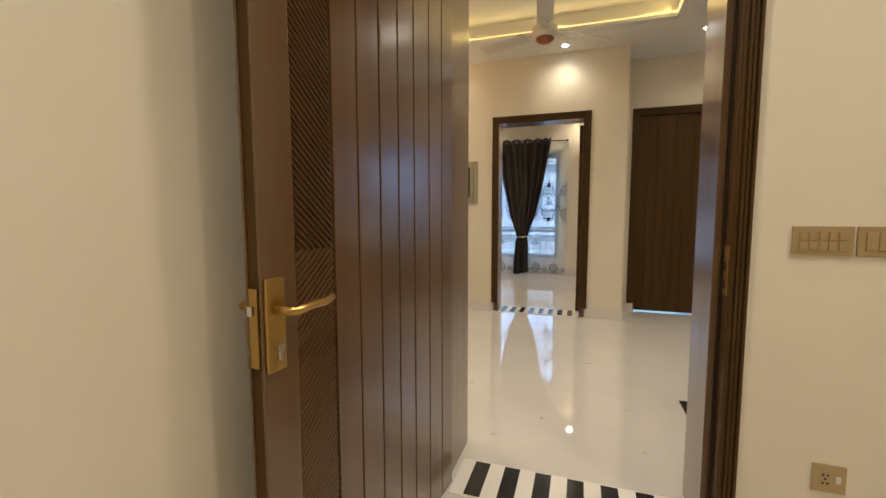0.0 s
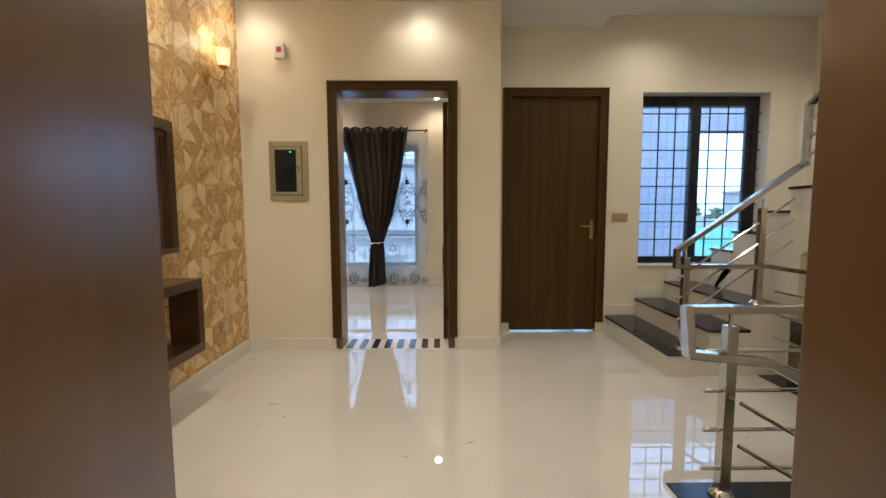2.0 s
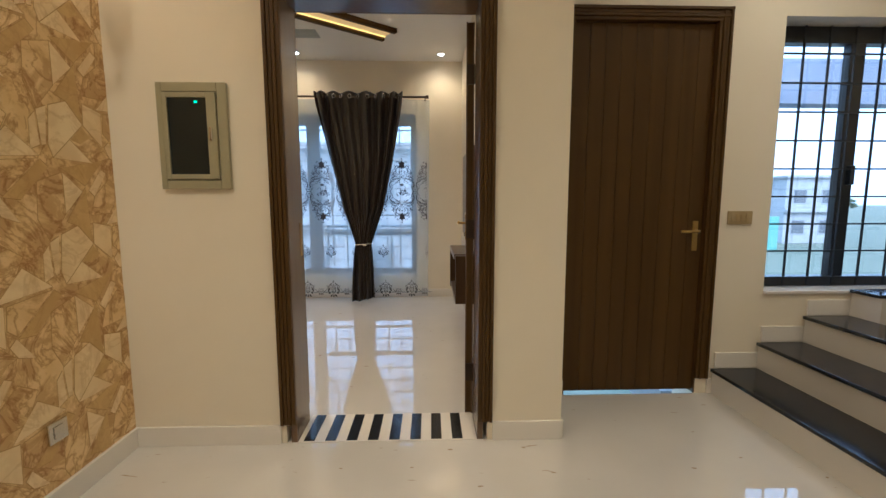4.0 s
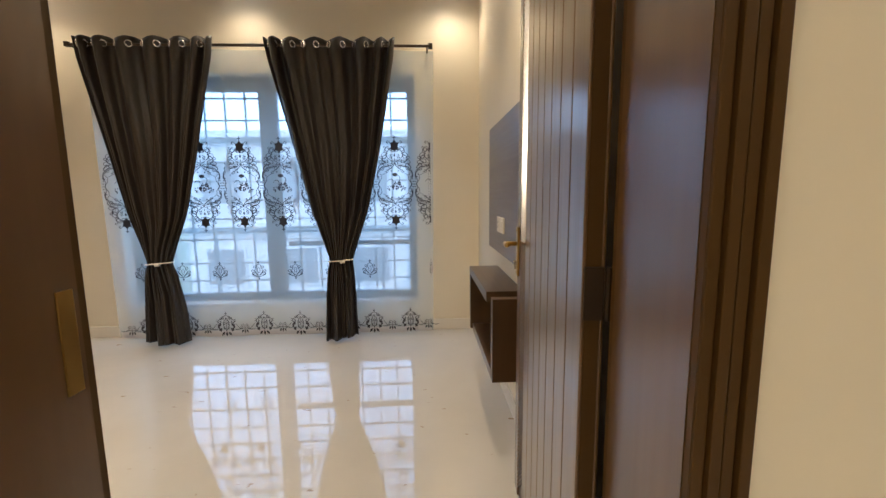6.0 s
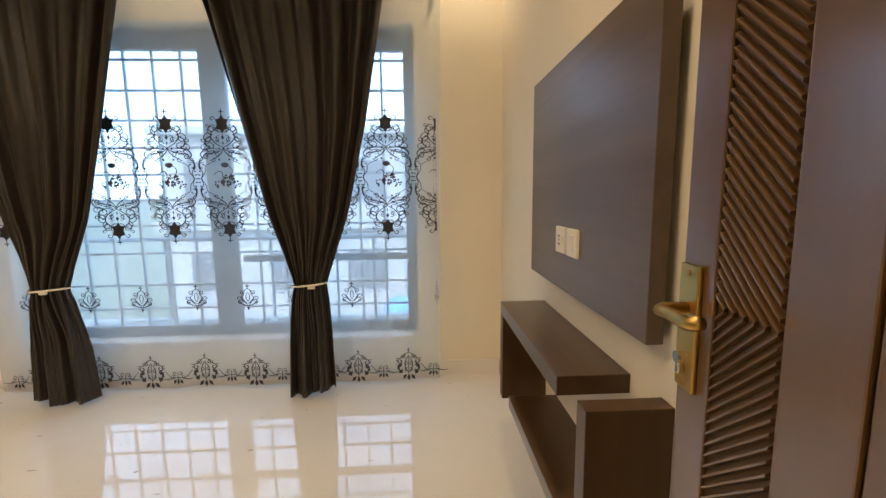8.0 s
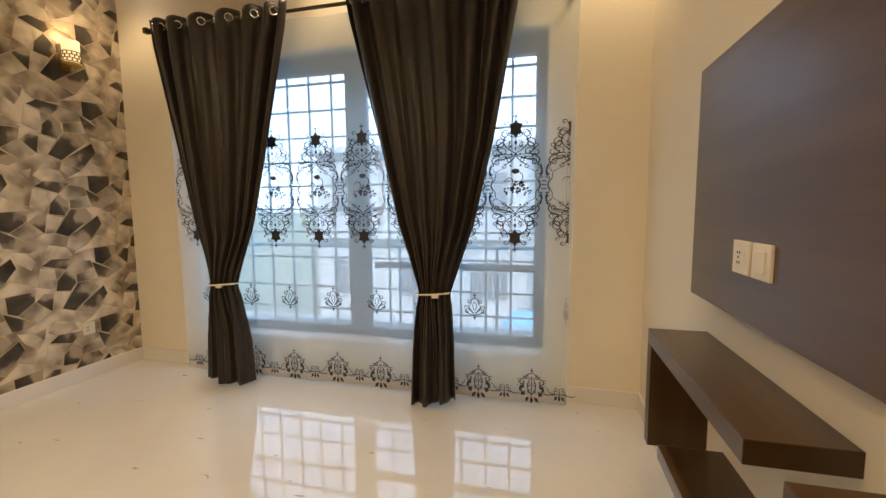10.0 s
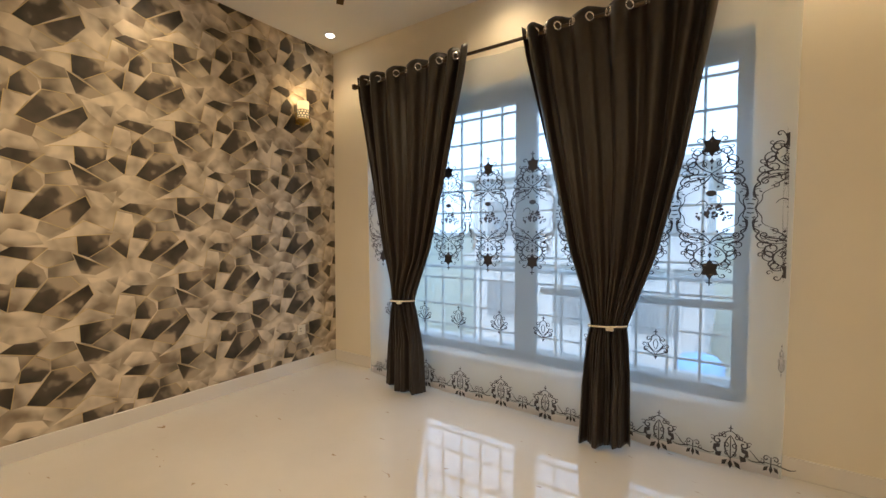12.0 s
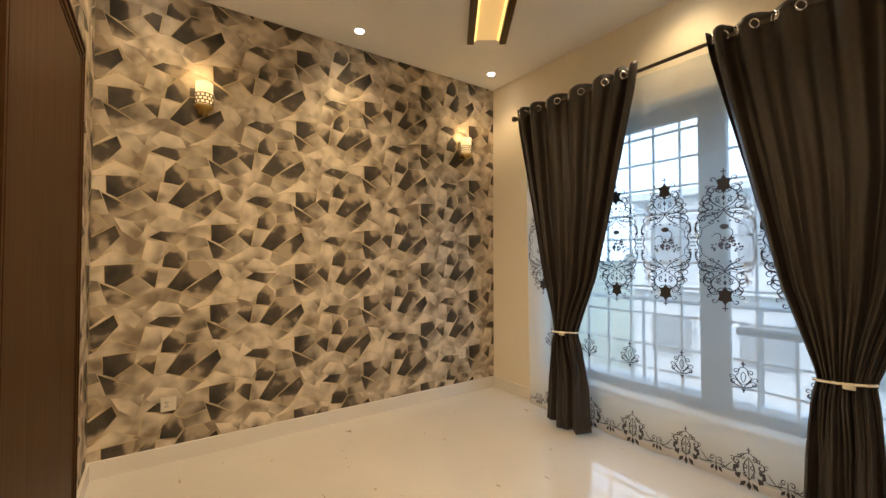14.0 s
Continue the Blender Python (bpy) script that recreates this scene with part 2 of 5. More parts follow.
GREENLED = lamp_material("green_led", (0.05, 1.0, 0.35), 0.8)
WHITEP = mat("white_plastic", (0.75, 0.73, 0.70), 0.4)
GRILLE = mat("grey_painted_grille", (0.34, 0.38, 0.40), 0.4)
SASH = mat("grey_aluminium_sash", (0.11, 0.13, 0.145), 0.4)
BARS = mat("black_painted_bars", (0.012, 0.014, 0.018), 0.5)
WHITEMETAL = mat("fan_enamel", (0.68, 0.65, 0.58), 0.35)
COPPER = mat("copper_trim", (0.35, 0.14, 0.06), 0.3, 0.8)
GLASS = mat("clear_glass", (1, 1, 1), 0.02, 0.0, Transmission_Weight=1.0)


# ---- building helpers ----
def add_box(bm, x0, x1, y0, y1, z0, z1, bev=0.0):
    vs = [bm.verts.new((x, y, z)) for x in (x0, x1) for y in (y0, y1) for z in (z0, z1)]
    fs = [bm.faces.new([vs[i] for i in f]) for f in
          ((0, 1, 3, 2), (4, 6, 7, 5), (0, 4, 5, 1), (2, 3, 7, 6), (0, 2, 6, 4), (1, 5, 7, 3))]
    if bev:
        es = list({e for f in fs for e in f.edges})
        bmesh.ops.bevel(bm, geom=es, offset=bev, segments=2, affect="EDGES", profile=0.6)
    return vs


def box(x0, x1, y0, y1, z0, z1, bev=0.0):
    bm = bmesh.new()
    add_box(bm, x0, x1, y0, y1, z0, z1, bev)
    return bm


def boxes(*rows, bev=0.0):
    bm = bmesh.new()
    for r in rows:
        add_box(bm, *r, bev)
    return bm


def finish(bm, smooth=False):
    bmesh.ops.recalc_face_normals(bm, faces=bm.faces)
    me = bpy.data.meshes.new("mesh")
    bm.to_mesh(me)
    bm.free()
    if smooth:
        for p in me.polygons:
            p.use_smooth = True
    return me


def part(name, bm, material, parent=None, label="", smooth=False):
    me = bm if isinstance(bm, bpy.types.Mesh) else finish(bm, smooth)
    me.name = name
    if material is not None and not me.materials:
        me.materials.append(material)
    ob = new(name, me)
    if parent is not None:
        ob.parent = parent
        ob.matrix_parent_inverse = parent.matrix_basis.inverted()
    if label:
        ob["label"] = label
    return ob


def thing(name, label, category, group="", at=None):
    ob = new(name)
    ob.empty_display_size = 0.1
    if at is not None:
        ob.matrix_basis = at if isinstance(at, Matrix) else Matrix.Translation(at)
    return tagged(ob, label, category, group)


def structure(name, bm, material, label, category):
    return tagged(part(name, bm, material), label, category, "", "structure")


# ---- structure: walls, floors, ceilings ----
HC, SC, BC = 2.82, 2.93, 2.88      # ceilings of hall, stair and bedroom
# entry room wall with the first doorway, y 3.04 to 3.30
structure("wall_entry", boxes((-1.5, -0.118, 3.06, 3.43, -0.0, 3.1), (0.925, 4.1, 3.06, 3.335, 0, 3.1), (-0.118, 0.925, 3.06, 3.335, 2.195, 3.1)), WALL, "cream painted wall around the entry doorway", "wall")
structure("wall_entry_left", box(-0.45, -0.27, -0.5, 3.06, 0, 3.1), WALL, "cream painted wall behind the open door", "wall")
structure("wall_entry_back", boxes((-0.45, 2.9, -0.7, -0.5, 0, 3.1), (2.7, 2.9, -0.5, 3.06, 0, 3.1)), WALL, "plain cream walls of the entry room", "wall")
structure("wall_hall_left", box(-1.42, -1.235, 3.30, 6.225, 0, 3.1), WALL, "wall behind the stone cladding", "wall")
structure("wall_hall_north", boxes((-1.42, -0.50, 6.225, 6.44, 0, 3.1), (0.50, 0.875, 6.225, 6.44, 0, 3.1), (-0.50, 0.50, 6.225, 6.44, 2.18, 3.1)), WALL, "cream wall with the bedroom doorway", "wall")
structure("wall_return", box(0.61, 0.875, 6.44, 6.69, 0, 3.1), WALL, "short cream wall return", "wall")
structure("wall_window", boxes((0.85, 1.035, 6.69, 6.92, -1.6, 3.6), (1.873, 2.262, 6.69, 6.92, -1.6, 3.6), (1.035, 1.873, 6.69, 6.92, 2.22, 3.6), (3.45, 4.1, 6.69, 6.92, -1.6, 3.6), (2.262, 3.45, 6.69, 6.92, -1.6, 0.63), (2.262, 3.45, 6.69, 6.92, 2.25, 3.6)), WALL, "cream wall with the stair window", "wall")
structure("wall_stair_right", box(3.84, 4.1, 3.30, 6.69, -1.6, 3.6), WALL, "cream wall beside the staircase", "wall")
structure("wall_bed_right", box(0.61, 0.85, 6.69, 9.44, 0, 3.1), WALL, "cream wall behind the wall panel", "wall")
structure("wall_bed_left", box(-3.35, -3.12, 6.44, 9.44, 0, 3.1), PAPER, "wall papered with grey and gold shards", "wall")
structure("wall_bed_front", box(-3.35, -1.42, 6.225, 6.44, 0, 3.1), PAPER, "papered wall beside the bedroom door", "wall")
WX0, WX1, WZ0, WZ1 = -2.50, 0.05, 0.28, 2.26
structure("wall_bed_window", boxes((-3.35, WX0, 9.44, 9.67, 0, 3.1), (WX1, 0.85, 9.44, 9.67, 0, 3.1), (WX0, WX1, 9.44, 9.67, 0, WZ0), (WX0, WX1, 9.44, 9.67, WZ1, 3.1)), WALL, "cream wall around the wide bedroom window", "wall")
structure("ceiling_entry", box(-0.45, 2.9, -0.7, 3.06, 2.80, 3.1), CEIL, "white entry room ceiling", "ceiling")
structure("ceiling_hall", boxes((-1.24, 1.86, 3.30, 3.8, HC, 3.1), (-1.24, 1.86, 5.75, 6.69, HC, 3.1), (-1.24, -0.95, 3.8, 5.75, HC, 3.1), (1.2, 1.86, 3.8, 5.75, HC, 3.1), (-1.24, 1.86, 3.3, 6.69, 3.0, 3.1)), CEIL, "white false ceiling with a recessed lit tray", "ceiling")
structure("ceiling_stair", box(1.86, 3.84, 3.30, 6.69, SC, 3.1), CEIL, "white ceiling over the stairs", "ceiling")
structure("ceiling_bedroom", box(-3.35, 0.85, 6.225, 9.67, BC, 3.1), CEIL, "white bedroom false ceiling", "ceiling")
structure("floor_entry", box(-0.45, 2.9, -0.7, 3.3, -0.2, 0), FLOOR, "polished white tile floor", "floor")
structure("floor_hall", boxes((-1.24, 1.31, 3.3, 4.28, -0.2, 0), (-1.24, 2.68, 4.28, 6.44, -0.2, 0), (0.875, 2.68, 6.44, 6.69, -0.2, 0)), FLOOR, "polished white tile floor", "floor")
structure("floor_bedroom", box(-3.35, 0.85, 6.44, 9.67, -0.2, 0), FLOOR, "polished white tile floor", "floor")


# ---- shared fittings ----
def tube(bm, p, q, r, n=10):
    p, q = Vector(p), Vector(q)
    d = q - p
    m = Matrix.Translation((p + q) / 2) @ d.to_track_quat("Z", "Y").to_matrix().to_4x4()
    bmesh.ops.create_cone(bm, cap_ends=True, segments=n, radius1=r, radius2=r, depth=d.length, matrix=m)


def beam(bm, p, q, w, h, bev=0.004):
    """A square tube from p to q, w wide and h high."""
    p, q = Vector(p), Vector(q)
    d = q - p
    m = Matrix.Translation(p) @ d.to_track_quat("Z", "Y").to_matrix().to_4x4()
    tmp = box(-w / 2, w / 2, -h / 2, h / 2, 0, d.length, bev)
    bmesh.ops.transform(tmp, matrix=m, verts=tmp.verts)
    merge(bm, tmp)


def merge(bm, other):
    me = bpy.data.meshes.new("tmp")
    other.to_mesh(me)
    other.free()
    bm.from_mesh(me)
    bpy.data.meshes.remove(me)


def lathe(profile, n=20, at=(0, 0, 0)):
    """Turned body from (radius, height) pairs."""
    bm = bmesh.new()
    rings = [[bm.verts.new((at[0] + r * math.cos(2 * math.pi * i / n), at[1] + r * math.sin(2 * math.pi * i / n), at[2] + z)) for i in range(n)] for r, z in profile]
    for a, b in zip(rings, rings[1:]):
        for i in range(n):
            bm.faces.new((a[i], a[(i + 1) % n], b[(i + 1) % n], b[i]))
    bm.faces.new(rings[0])
    bm.faces.new(rings[-1])
    return bm


def sweep(pts, r, n=8):
    """A round rod along the points."""
    bm = bmesh.new()
    pts = [Vector(p) for p in pts]
    rings = []
    for i, p in enumerate(pts):
        d = (pts[min(i + 1, len(pts) - 1)] - pts[max(i - 1, 0)]).normalized()
        q = d.to_track_quat("Z", "Y")
        rings.append([bm.verts.new(p + q @ Vector((r * math.cos(2 * math.pi * k / n), r * math.sin(2 * math.pi * k / n), 0))) for k in range(n)])
    for a, b in zip(rings, rings[1:]):
        for k in range(n):
            bm.faces.new((a[k], a[(k + 1) % n], b[(k + 1) % n], b[k]))
    bm.faces.new(rings[0])
    bm.faces.new(rings[-1])
    return bm


# ---- doors ----
GROOVES = [0.109, 0.205, 0.300, 0.393, 0.487, 0.585, 0.684]


def handle_set(leaf, s, z, side, t, face_y):
    """Long back plate, curved lever and key cylinder on one face; s is the distance from the hinge."""
    k = side
    plate = part("back_plate", boxes((s - 0.024, s + 0.024, face_y, face_y + 0.008 * k, z - 0.125, z + 0.065), bev=0.003) if k > 0 else
                 boxes((s - 0.024, s + 0.024, face_y - 0.008, face_y, z - 0.125, z + 0.065), bev=0.003), BRASS, leaf, "antique brass back plate")
    y = face_y + 0.008 * k
    lever = sweep([(s, y - 0.004 * k, z), (s, y + 0.035 * k, z), (s - 0.012, y + 0.045 * k, z), (s - 0.05, y + 0.050 * k, z + 0.006), (s - 0.09, y + 0.048 * k, z + 0.004), (s - 0.114, y + 0.046 * k, z + 0.012)], 0.009)
    part("lever", lever, BRASS, leaf, "curved brass lever", True)
    cyl = bmesh.new()
    tube(cyl, (s, y - 0.002 * k, z - 0.075), (s, y + 0.012 * k, z - 0.075), 0.009, 14)
    add_box(cyl, s - 0.005, s + 0.005, min(y, y + 0.010 * k), max(y, y + 0.010 * k), z - 0.100, z - 0.075, 0.002)
    part("key_cylinder", cyl, STEEL, leaf)
    for dz in (0.052, -0.112):
        sc = bmesh.new()
        tube(sc, (s, y - 0.001 * k, z + dz), (s, y + 0.002 * k, z + dz), 0.005, 8)
        part("screw", sc, BRASS, leaf)


def plank_door(name, label, at, w=0.87, h=2.11, t=0.042, hz=0.97, cuts=GROOVES, strip=(0.688, 0.800)):
    """Grooved plank door with a carved strip; hinge along local x=0, faces at +-t/2."""
    d = thing(name, label, "door")
    part("core", box(0.004, w - 0.004, -t / 2 + 0.007, t / 2 - 0.007, 0.012, h - 0.004), FRAMEWOOD, d)
    cuts = [0.0] + list(cuts)
    for k in (-1, 1):
        y0, y1 = sorted((k * (t / 2 - 0.007), k * t / 2))
        for a, b in zip(cuts, cuts[1:]):
            part("plank", box(a + 0.0028, b - 0.0028, y0, y1, 0.008, h, 0.0025), DOORWOOD, d)
        part("stile", box(strip[1] + 0.003, w, y0, y1, 0.008, h, 0.003), DOORWOOD, d)
        ribs = bmesh.new()
        x0, x1, pitch, turn, tall, wd = strip[0], strip[1], 0.0165, 1.052, 0.10, 0.0095
        ya, yb = k * (t / 2 - 0.008), k * (t / 2 - 0.0005)
        for up in (True, False):
            z = turn - tall if up else turn + tall
            while (z + tall < h - 0.02) if up else (z - tall > 0.03):
                sg = 1 if up else -1
                cut = min(1.0, max(0.0, sg * (turn - z) / tall))
                xa, za, zb = x0 + (x1 - x0) * cut, z + sg * tall * cut, z + sg * tall
                if cut < 0.97:
                    vs = [ribs.verts.new(p) for p in ((xa, ya, za), (x1, ya, zb), (x1, ya, zb + wd), (xa, ya, za + wd), (xa, yb, za + wd * 0.3), (x1, yb, zb + wd * 0.3), (x1, yb, zb + wd * 0.7), (xa, yb, za + wd * 0.7))]
                    for f in ((0, 1, 5, 4), (4, 5, 6, 7), (7, 6, 2, 3), (0, 4, 7, 3), (1, 2, 6, 5)):
                        ribs.faces.new([vs[i] for i in f])
                z += sg * pitch
        part("carved_strip", ribs, DOORWOOD, d, "strip carved with diagonal ribs")
        handle_set(d, w - 0.029, hz, k, t, k * t / 2)
    edge = part("lock_faceplate", box(w - 0.001, w + 0.002, -0.011, 0.011, hz - 0.115, hz + 0.045, 0.001), BRASS, d, "brass lock faceplate on the edge")
    part("latch", box(w + 0.001, w + 0.012, -0.006, 0.006, hz - 0.008, hz + 0.012, 0.002), CHROME, edge)
    for z in (0.25, 1.05, 1.85):
        hg = bmesh.new()
        tube(hg, (-0.004, -t / 2 - 0.004, z - 0.05), (-0.004, -t / 2 - 0.004, z + 0.05), 0.006, 8)
        add_box(hg, -0.0015, 0.0035, -t / 2 + 0.002, t / 2 - 0.004, z - 0.05, z + 0.05)
        part("hinge", hg, HINGE, d)
    d.matrix_basis = at
    return d


def door_frame(name, label, x0, x1, ztop, yf, yb, face=0.075, back=True, foot=0.1, front=True, wood_m=None):
    """Jambs line the wall's thickness from yf to yb between x0 and x1; ridged casings cover the joints."""
    casing_m = wood_m or FRAMEWOOD
    f = tagged(thing(name, label, "door frame"), kind="structure")
    part("jamb", box(x0 - 0.03, x0, yf + 0.003, yb - 0.003, 0, ztop + 0.03), DOORWOOD, f)
    part("jamb", box(x1, x1 + 0.03, yf + 0.003, yb - 0.003, 0, ztop + 0.03), DOORWOOD, f)
    part("head", box(x0, x1, yf + 0.003, yb - 0.003, ztop, ztop + 0.03), DOORWOOD, f)

    def strip(a, b, y, k, z0, upright):
        bm = bmesh.new()
        n = 4
        for i in range(n):
            lo, hi = a + (b - a) * i / n, a + (b - a) * (i + 1) / n
            d = (0.024, 0.018, 0.021, 0.016)[i]
            ya, yb2 = sorted((y, y - k * d))
            m = 0.0016
            lo, hi = min(lo, hi) + m, max(lo, hi) - m
            if upright:
                add_box(bm, lo, hi, ya, yb2, z0, ztop + abs(b - a), 0.002)
            else:
                add_box(bm, x0 - face, x1 + face, ya, yb2, lo, hi, 0.002)
        lo, hi = sorted((a, b))
        ya, yb2 = sorted((y, y - k * 0.012))
        if upright:
            add_box(bm, lo + 0.001, hi - 0.001, ya, yb2, z0, ztop + face - 0.002)
        else:
            add_box(bm, x0 - face + 0.001, x1 + face - 0.001, ya, yb2, lo + 0.001, hi - 0.001)
        return bm

    for y, k in (((yf + 0.002, 1),) if front else ()) + (((yb - 0.002, -1),) if back else ()):
        part("casing", strip(x0 - face, x0, y, k, foot, True), casing_m, f, "ridged walnut casing")
        part("casing", strip(x1 + face, x1, y, k, foot, True), casing_m, f, "ridged walnut casing")
        part("casing", strip(ztop + face, ztop, y, k * 1.04, 0, False), casing_m, f, "ridged walnut casing")
    return f


entry_frame = door_frame("door_frame", "ridged walnut frame of the entry doorway", -0.088, 0.895, 2.165, 3.062, 3.335, 0.05)
part("stop", box(0.866, 0.895, 3.125, 3.358, 0, 2.14, 0.002), DOORWOOD, entry_frame, "broad walnut door stop")
part("stop", box(-0.088, -0.062, 3.160, 3.450, 0, 2.14, 0.002), DOORWOOD, entry_frame, "broad walnut door stop")
part("stop", box(-0.088, 0.895, 3.160, 3.358, 2.14, 2.165, 0.002), DOORWOOD, entry_frame, "broad walnut door stop")
# narrow dark strip in the corner between rebate and stop
part("rebate_strip", box(0.887, 0.895, 3.112, 3.125, 0, 2.14), HINGE, entry_frame, "dark strip along the rebate")
strike = part("strike_plate", box(0.891, 0.896, 3.070, 3.106, 0.87, 1.03, 0.001), BRASS, entry_frame, "brass strike plate")
for z in (0.905, 0.965):
    part("strike_slot", box(0.8905, 0.8925, 3.080, 3.096, z - 0.014, z + 0.014), SLOT, strike)
entry_door = plank_door("entry_door", "open walnut plank door with brass lever handle", Matrix.Translation((-0.0632, 3.1316, 0)) @ Matrix.Rotation(radians(-95.5), 4, "Z"), 0.955, hz=0.945, cuts=(0.103, 0.211, 0.322, 0.423, 0.526, 0.631, 0.732), strip=(0.737, 0.858))

bed_frame = door_frame("door_frame", "ridged walnut frame of the bedroom doorway", -0.45, 0.45, 2.13, 6.225, 6.44, 0.075)
part("strike_plate", box(-0.452, -0.447, 6.395, 6.425, 0.92, 1.09, 0.001), BRASS, bed_frame, "brass strike plate")
bed_door = plank_door("bedroom_door", "open walnut plank door beside the panelled wall", Matrix.Translation((0.429, 6.475, 0)) @ Matrix.Rotation(radians(84.75), 4, "Z"), 0.88, hz=1.042)

# closed door beside the stairs
side_frame = door_frame("door_frame", "ridged walnut frame of the closed door", 1.043, 1.865, 2.212, 6.69, 6.8, 0.077, False)
side_door = thing("side_door", "closed walnut plank door with brass lever", "door")
for i in range(9):
    part("plank", box(0.0905 * i + 0.001, 0.0905 * (i + 1) - 0.001, 0, 0.035, 0.02, 2.208, 0.0012), FRAMEWOOD, side_door)
part("back_plate", box(0.755, 0.787, -0.006, 0, 0.90, 1.08, 0.002), BRASS, side_door)
part("lever", sweep([(0.771, 0, 1.02), (0.771, -0.045, 1.02), (0.755, -0.05, 1.02), (0.66, -0.05, 1.02)], 0.008), BRASS, side_door, "straight brass lever", True)
side_door.matrix_basis = Matrix.Translation((1.046, 6.705, 0))
structure("wall_behind_side_door", box(1.0, 1.9, 6.75, 6.79, 0.02, 2.3), FRAMEWOOD, "dark backing behind the closed door", "wall")

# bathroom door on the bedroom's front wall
bath_frame = door_frame("door_frame", "walnut frame of a closed door, shade in its colour", -2.52, -1.475, 2.13, 6.40, 6.44, 0.075, True, 0.0, False, SHADY)
bath_door = thing("bathroom_door", "closed walnut door in the papered wall, shade in its colour", "door")
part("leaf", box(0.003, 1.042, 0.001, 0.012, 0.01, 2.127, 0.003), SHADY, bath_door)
bath_door.matrix_basis = Matrix.Translation((-2.52, 6.441, 0))

# thresholds of black and white stone strips
for (xa, xb, ya, yb, first, pitch, n) in ((-0.04, 0.866, 3.06, 3.305, 0.055, 0.1325, 7), (-0.45, 0.45, 6.222, 6.49, -0.395, 0.1065, 8)):
    th = tagged(thing("threshold", "white threshold inlaid with black stone strips", "threshold", "", ((xa + xb) / 2, ya, 0)), kind="structure")
    part("slab", box(xa + 0.002, xb - 0.002, ya, yb, 0.0005, 0.004), PLASTER, th)
    for i in range(n):
        x = first + pitch * i
        part("strip", box(max(x - pitch * 0.25, xa + 0.004), min(x + pitch * 0.25, xb - 0.004), ya + 0.008, yb - 0.008, 0.003, 0.0062), GRANITE, th)

# skirting
SK = 0.098
sk = [("baseboard", (-1.235, -0.526, 6.212, 6.225)), ("baseboard", (0.526, 0.875, 6.212, 6.225)), ("baseboard", (0.875, 0.888, 6.225, 6.69)), ("baseboard", (0.888, 0.966, 6.677, 6.69)), ("baseboard", (1.942, 1.97, 6.677, 6.69)),
      ("baseboard", (-1.235, -1.217, 3.30, 6.212)), ("baseboard", (-3.12, -3.105, 6.44, 9.44)), ("baseboard", (-3.105, 0.61, 9.427, 9.44)), ("baseboard", (0.597, 0.61, 6.69, 9.427)), ("baseboard", (-3.105, -2.60, 6.44, 6.455)),
      ("baseboard", (0.95, 2.7, 3.047, 3.06))]
for n, (a, b, c, d) in sk:
    structure(n, box(a, b, c, d, 0, SK, 0.002), PLASTER, "white tile skirting", "baseboard")
for i in range(3):
    structure("baseboard", box(1.985 + 0.28 * i, 2.262 + 0.28 * i, 6.677, 6.69, 0.165 * (i + 1), 0.165 * (i + 1) + SK, 0.002), PLASTER, "stepped white skirting beside the stairs", "baseboard")


# ---- hall ----
# distribution board
db = thing("distribution_board", "olive steel distribution board with a smoked window", "fuse box", "", (-0.85, 6.21, 1.49))
part("frame", boxes((-1.003, -0.977, 6.203, 6.225, 1.255, 1.727), (-0.736, -0.695, 6.203, 6.225, 1.255, 1.727), (-0.977, -0.736, 6.203, 6.225, 1.255, 1.296), (-0.977, -0.736, 6.203, 6.225, 1.686, 1.727), bev=0.003), BOXGREEN, db)
lid = part("door", boxes((-0.973, -0.955, 6.196, 6.214, 1.30, 1.682), (-0.782, -0.741, 6.196, 6.214, 1.30, 1.682), (-0.955, -0.782, 6.196, 6.214, 1.30, 1.322), (-0.955, -0.782, 6.196, 6.214, 1.660, 1.682), bev=0.002), BOXGREEN, db)
part("window", box(-0.956, -0.781, 6.204, 6.212, 1.321, 1.661), SMOKE, lid, "smoked plastic window")
part("latch", box(-0.772, -0.758, 6.188, 6.197, 1.47, 1.53, 0.003), CHROME, lid)
part("indicator", box(-0.836, -0.824, 6.2025, 6.2045, 1.638, 1.646), GREENLED, lid, "lit green indicator")

alarm = thing("fire_alarm_point", "white wall box with a red push button", "alarm", "", (-0.88, 6.22, 2.43))
part("body", box(-0.925, -0.845, 6.185, 6.225, 2.37, 2.49, 0.006), WHITEP, alarm)
part("button", box(-0.905, -0.867, 6.178, 6.187, 2.415, 2.455, 0.004), RED, alarm)


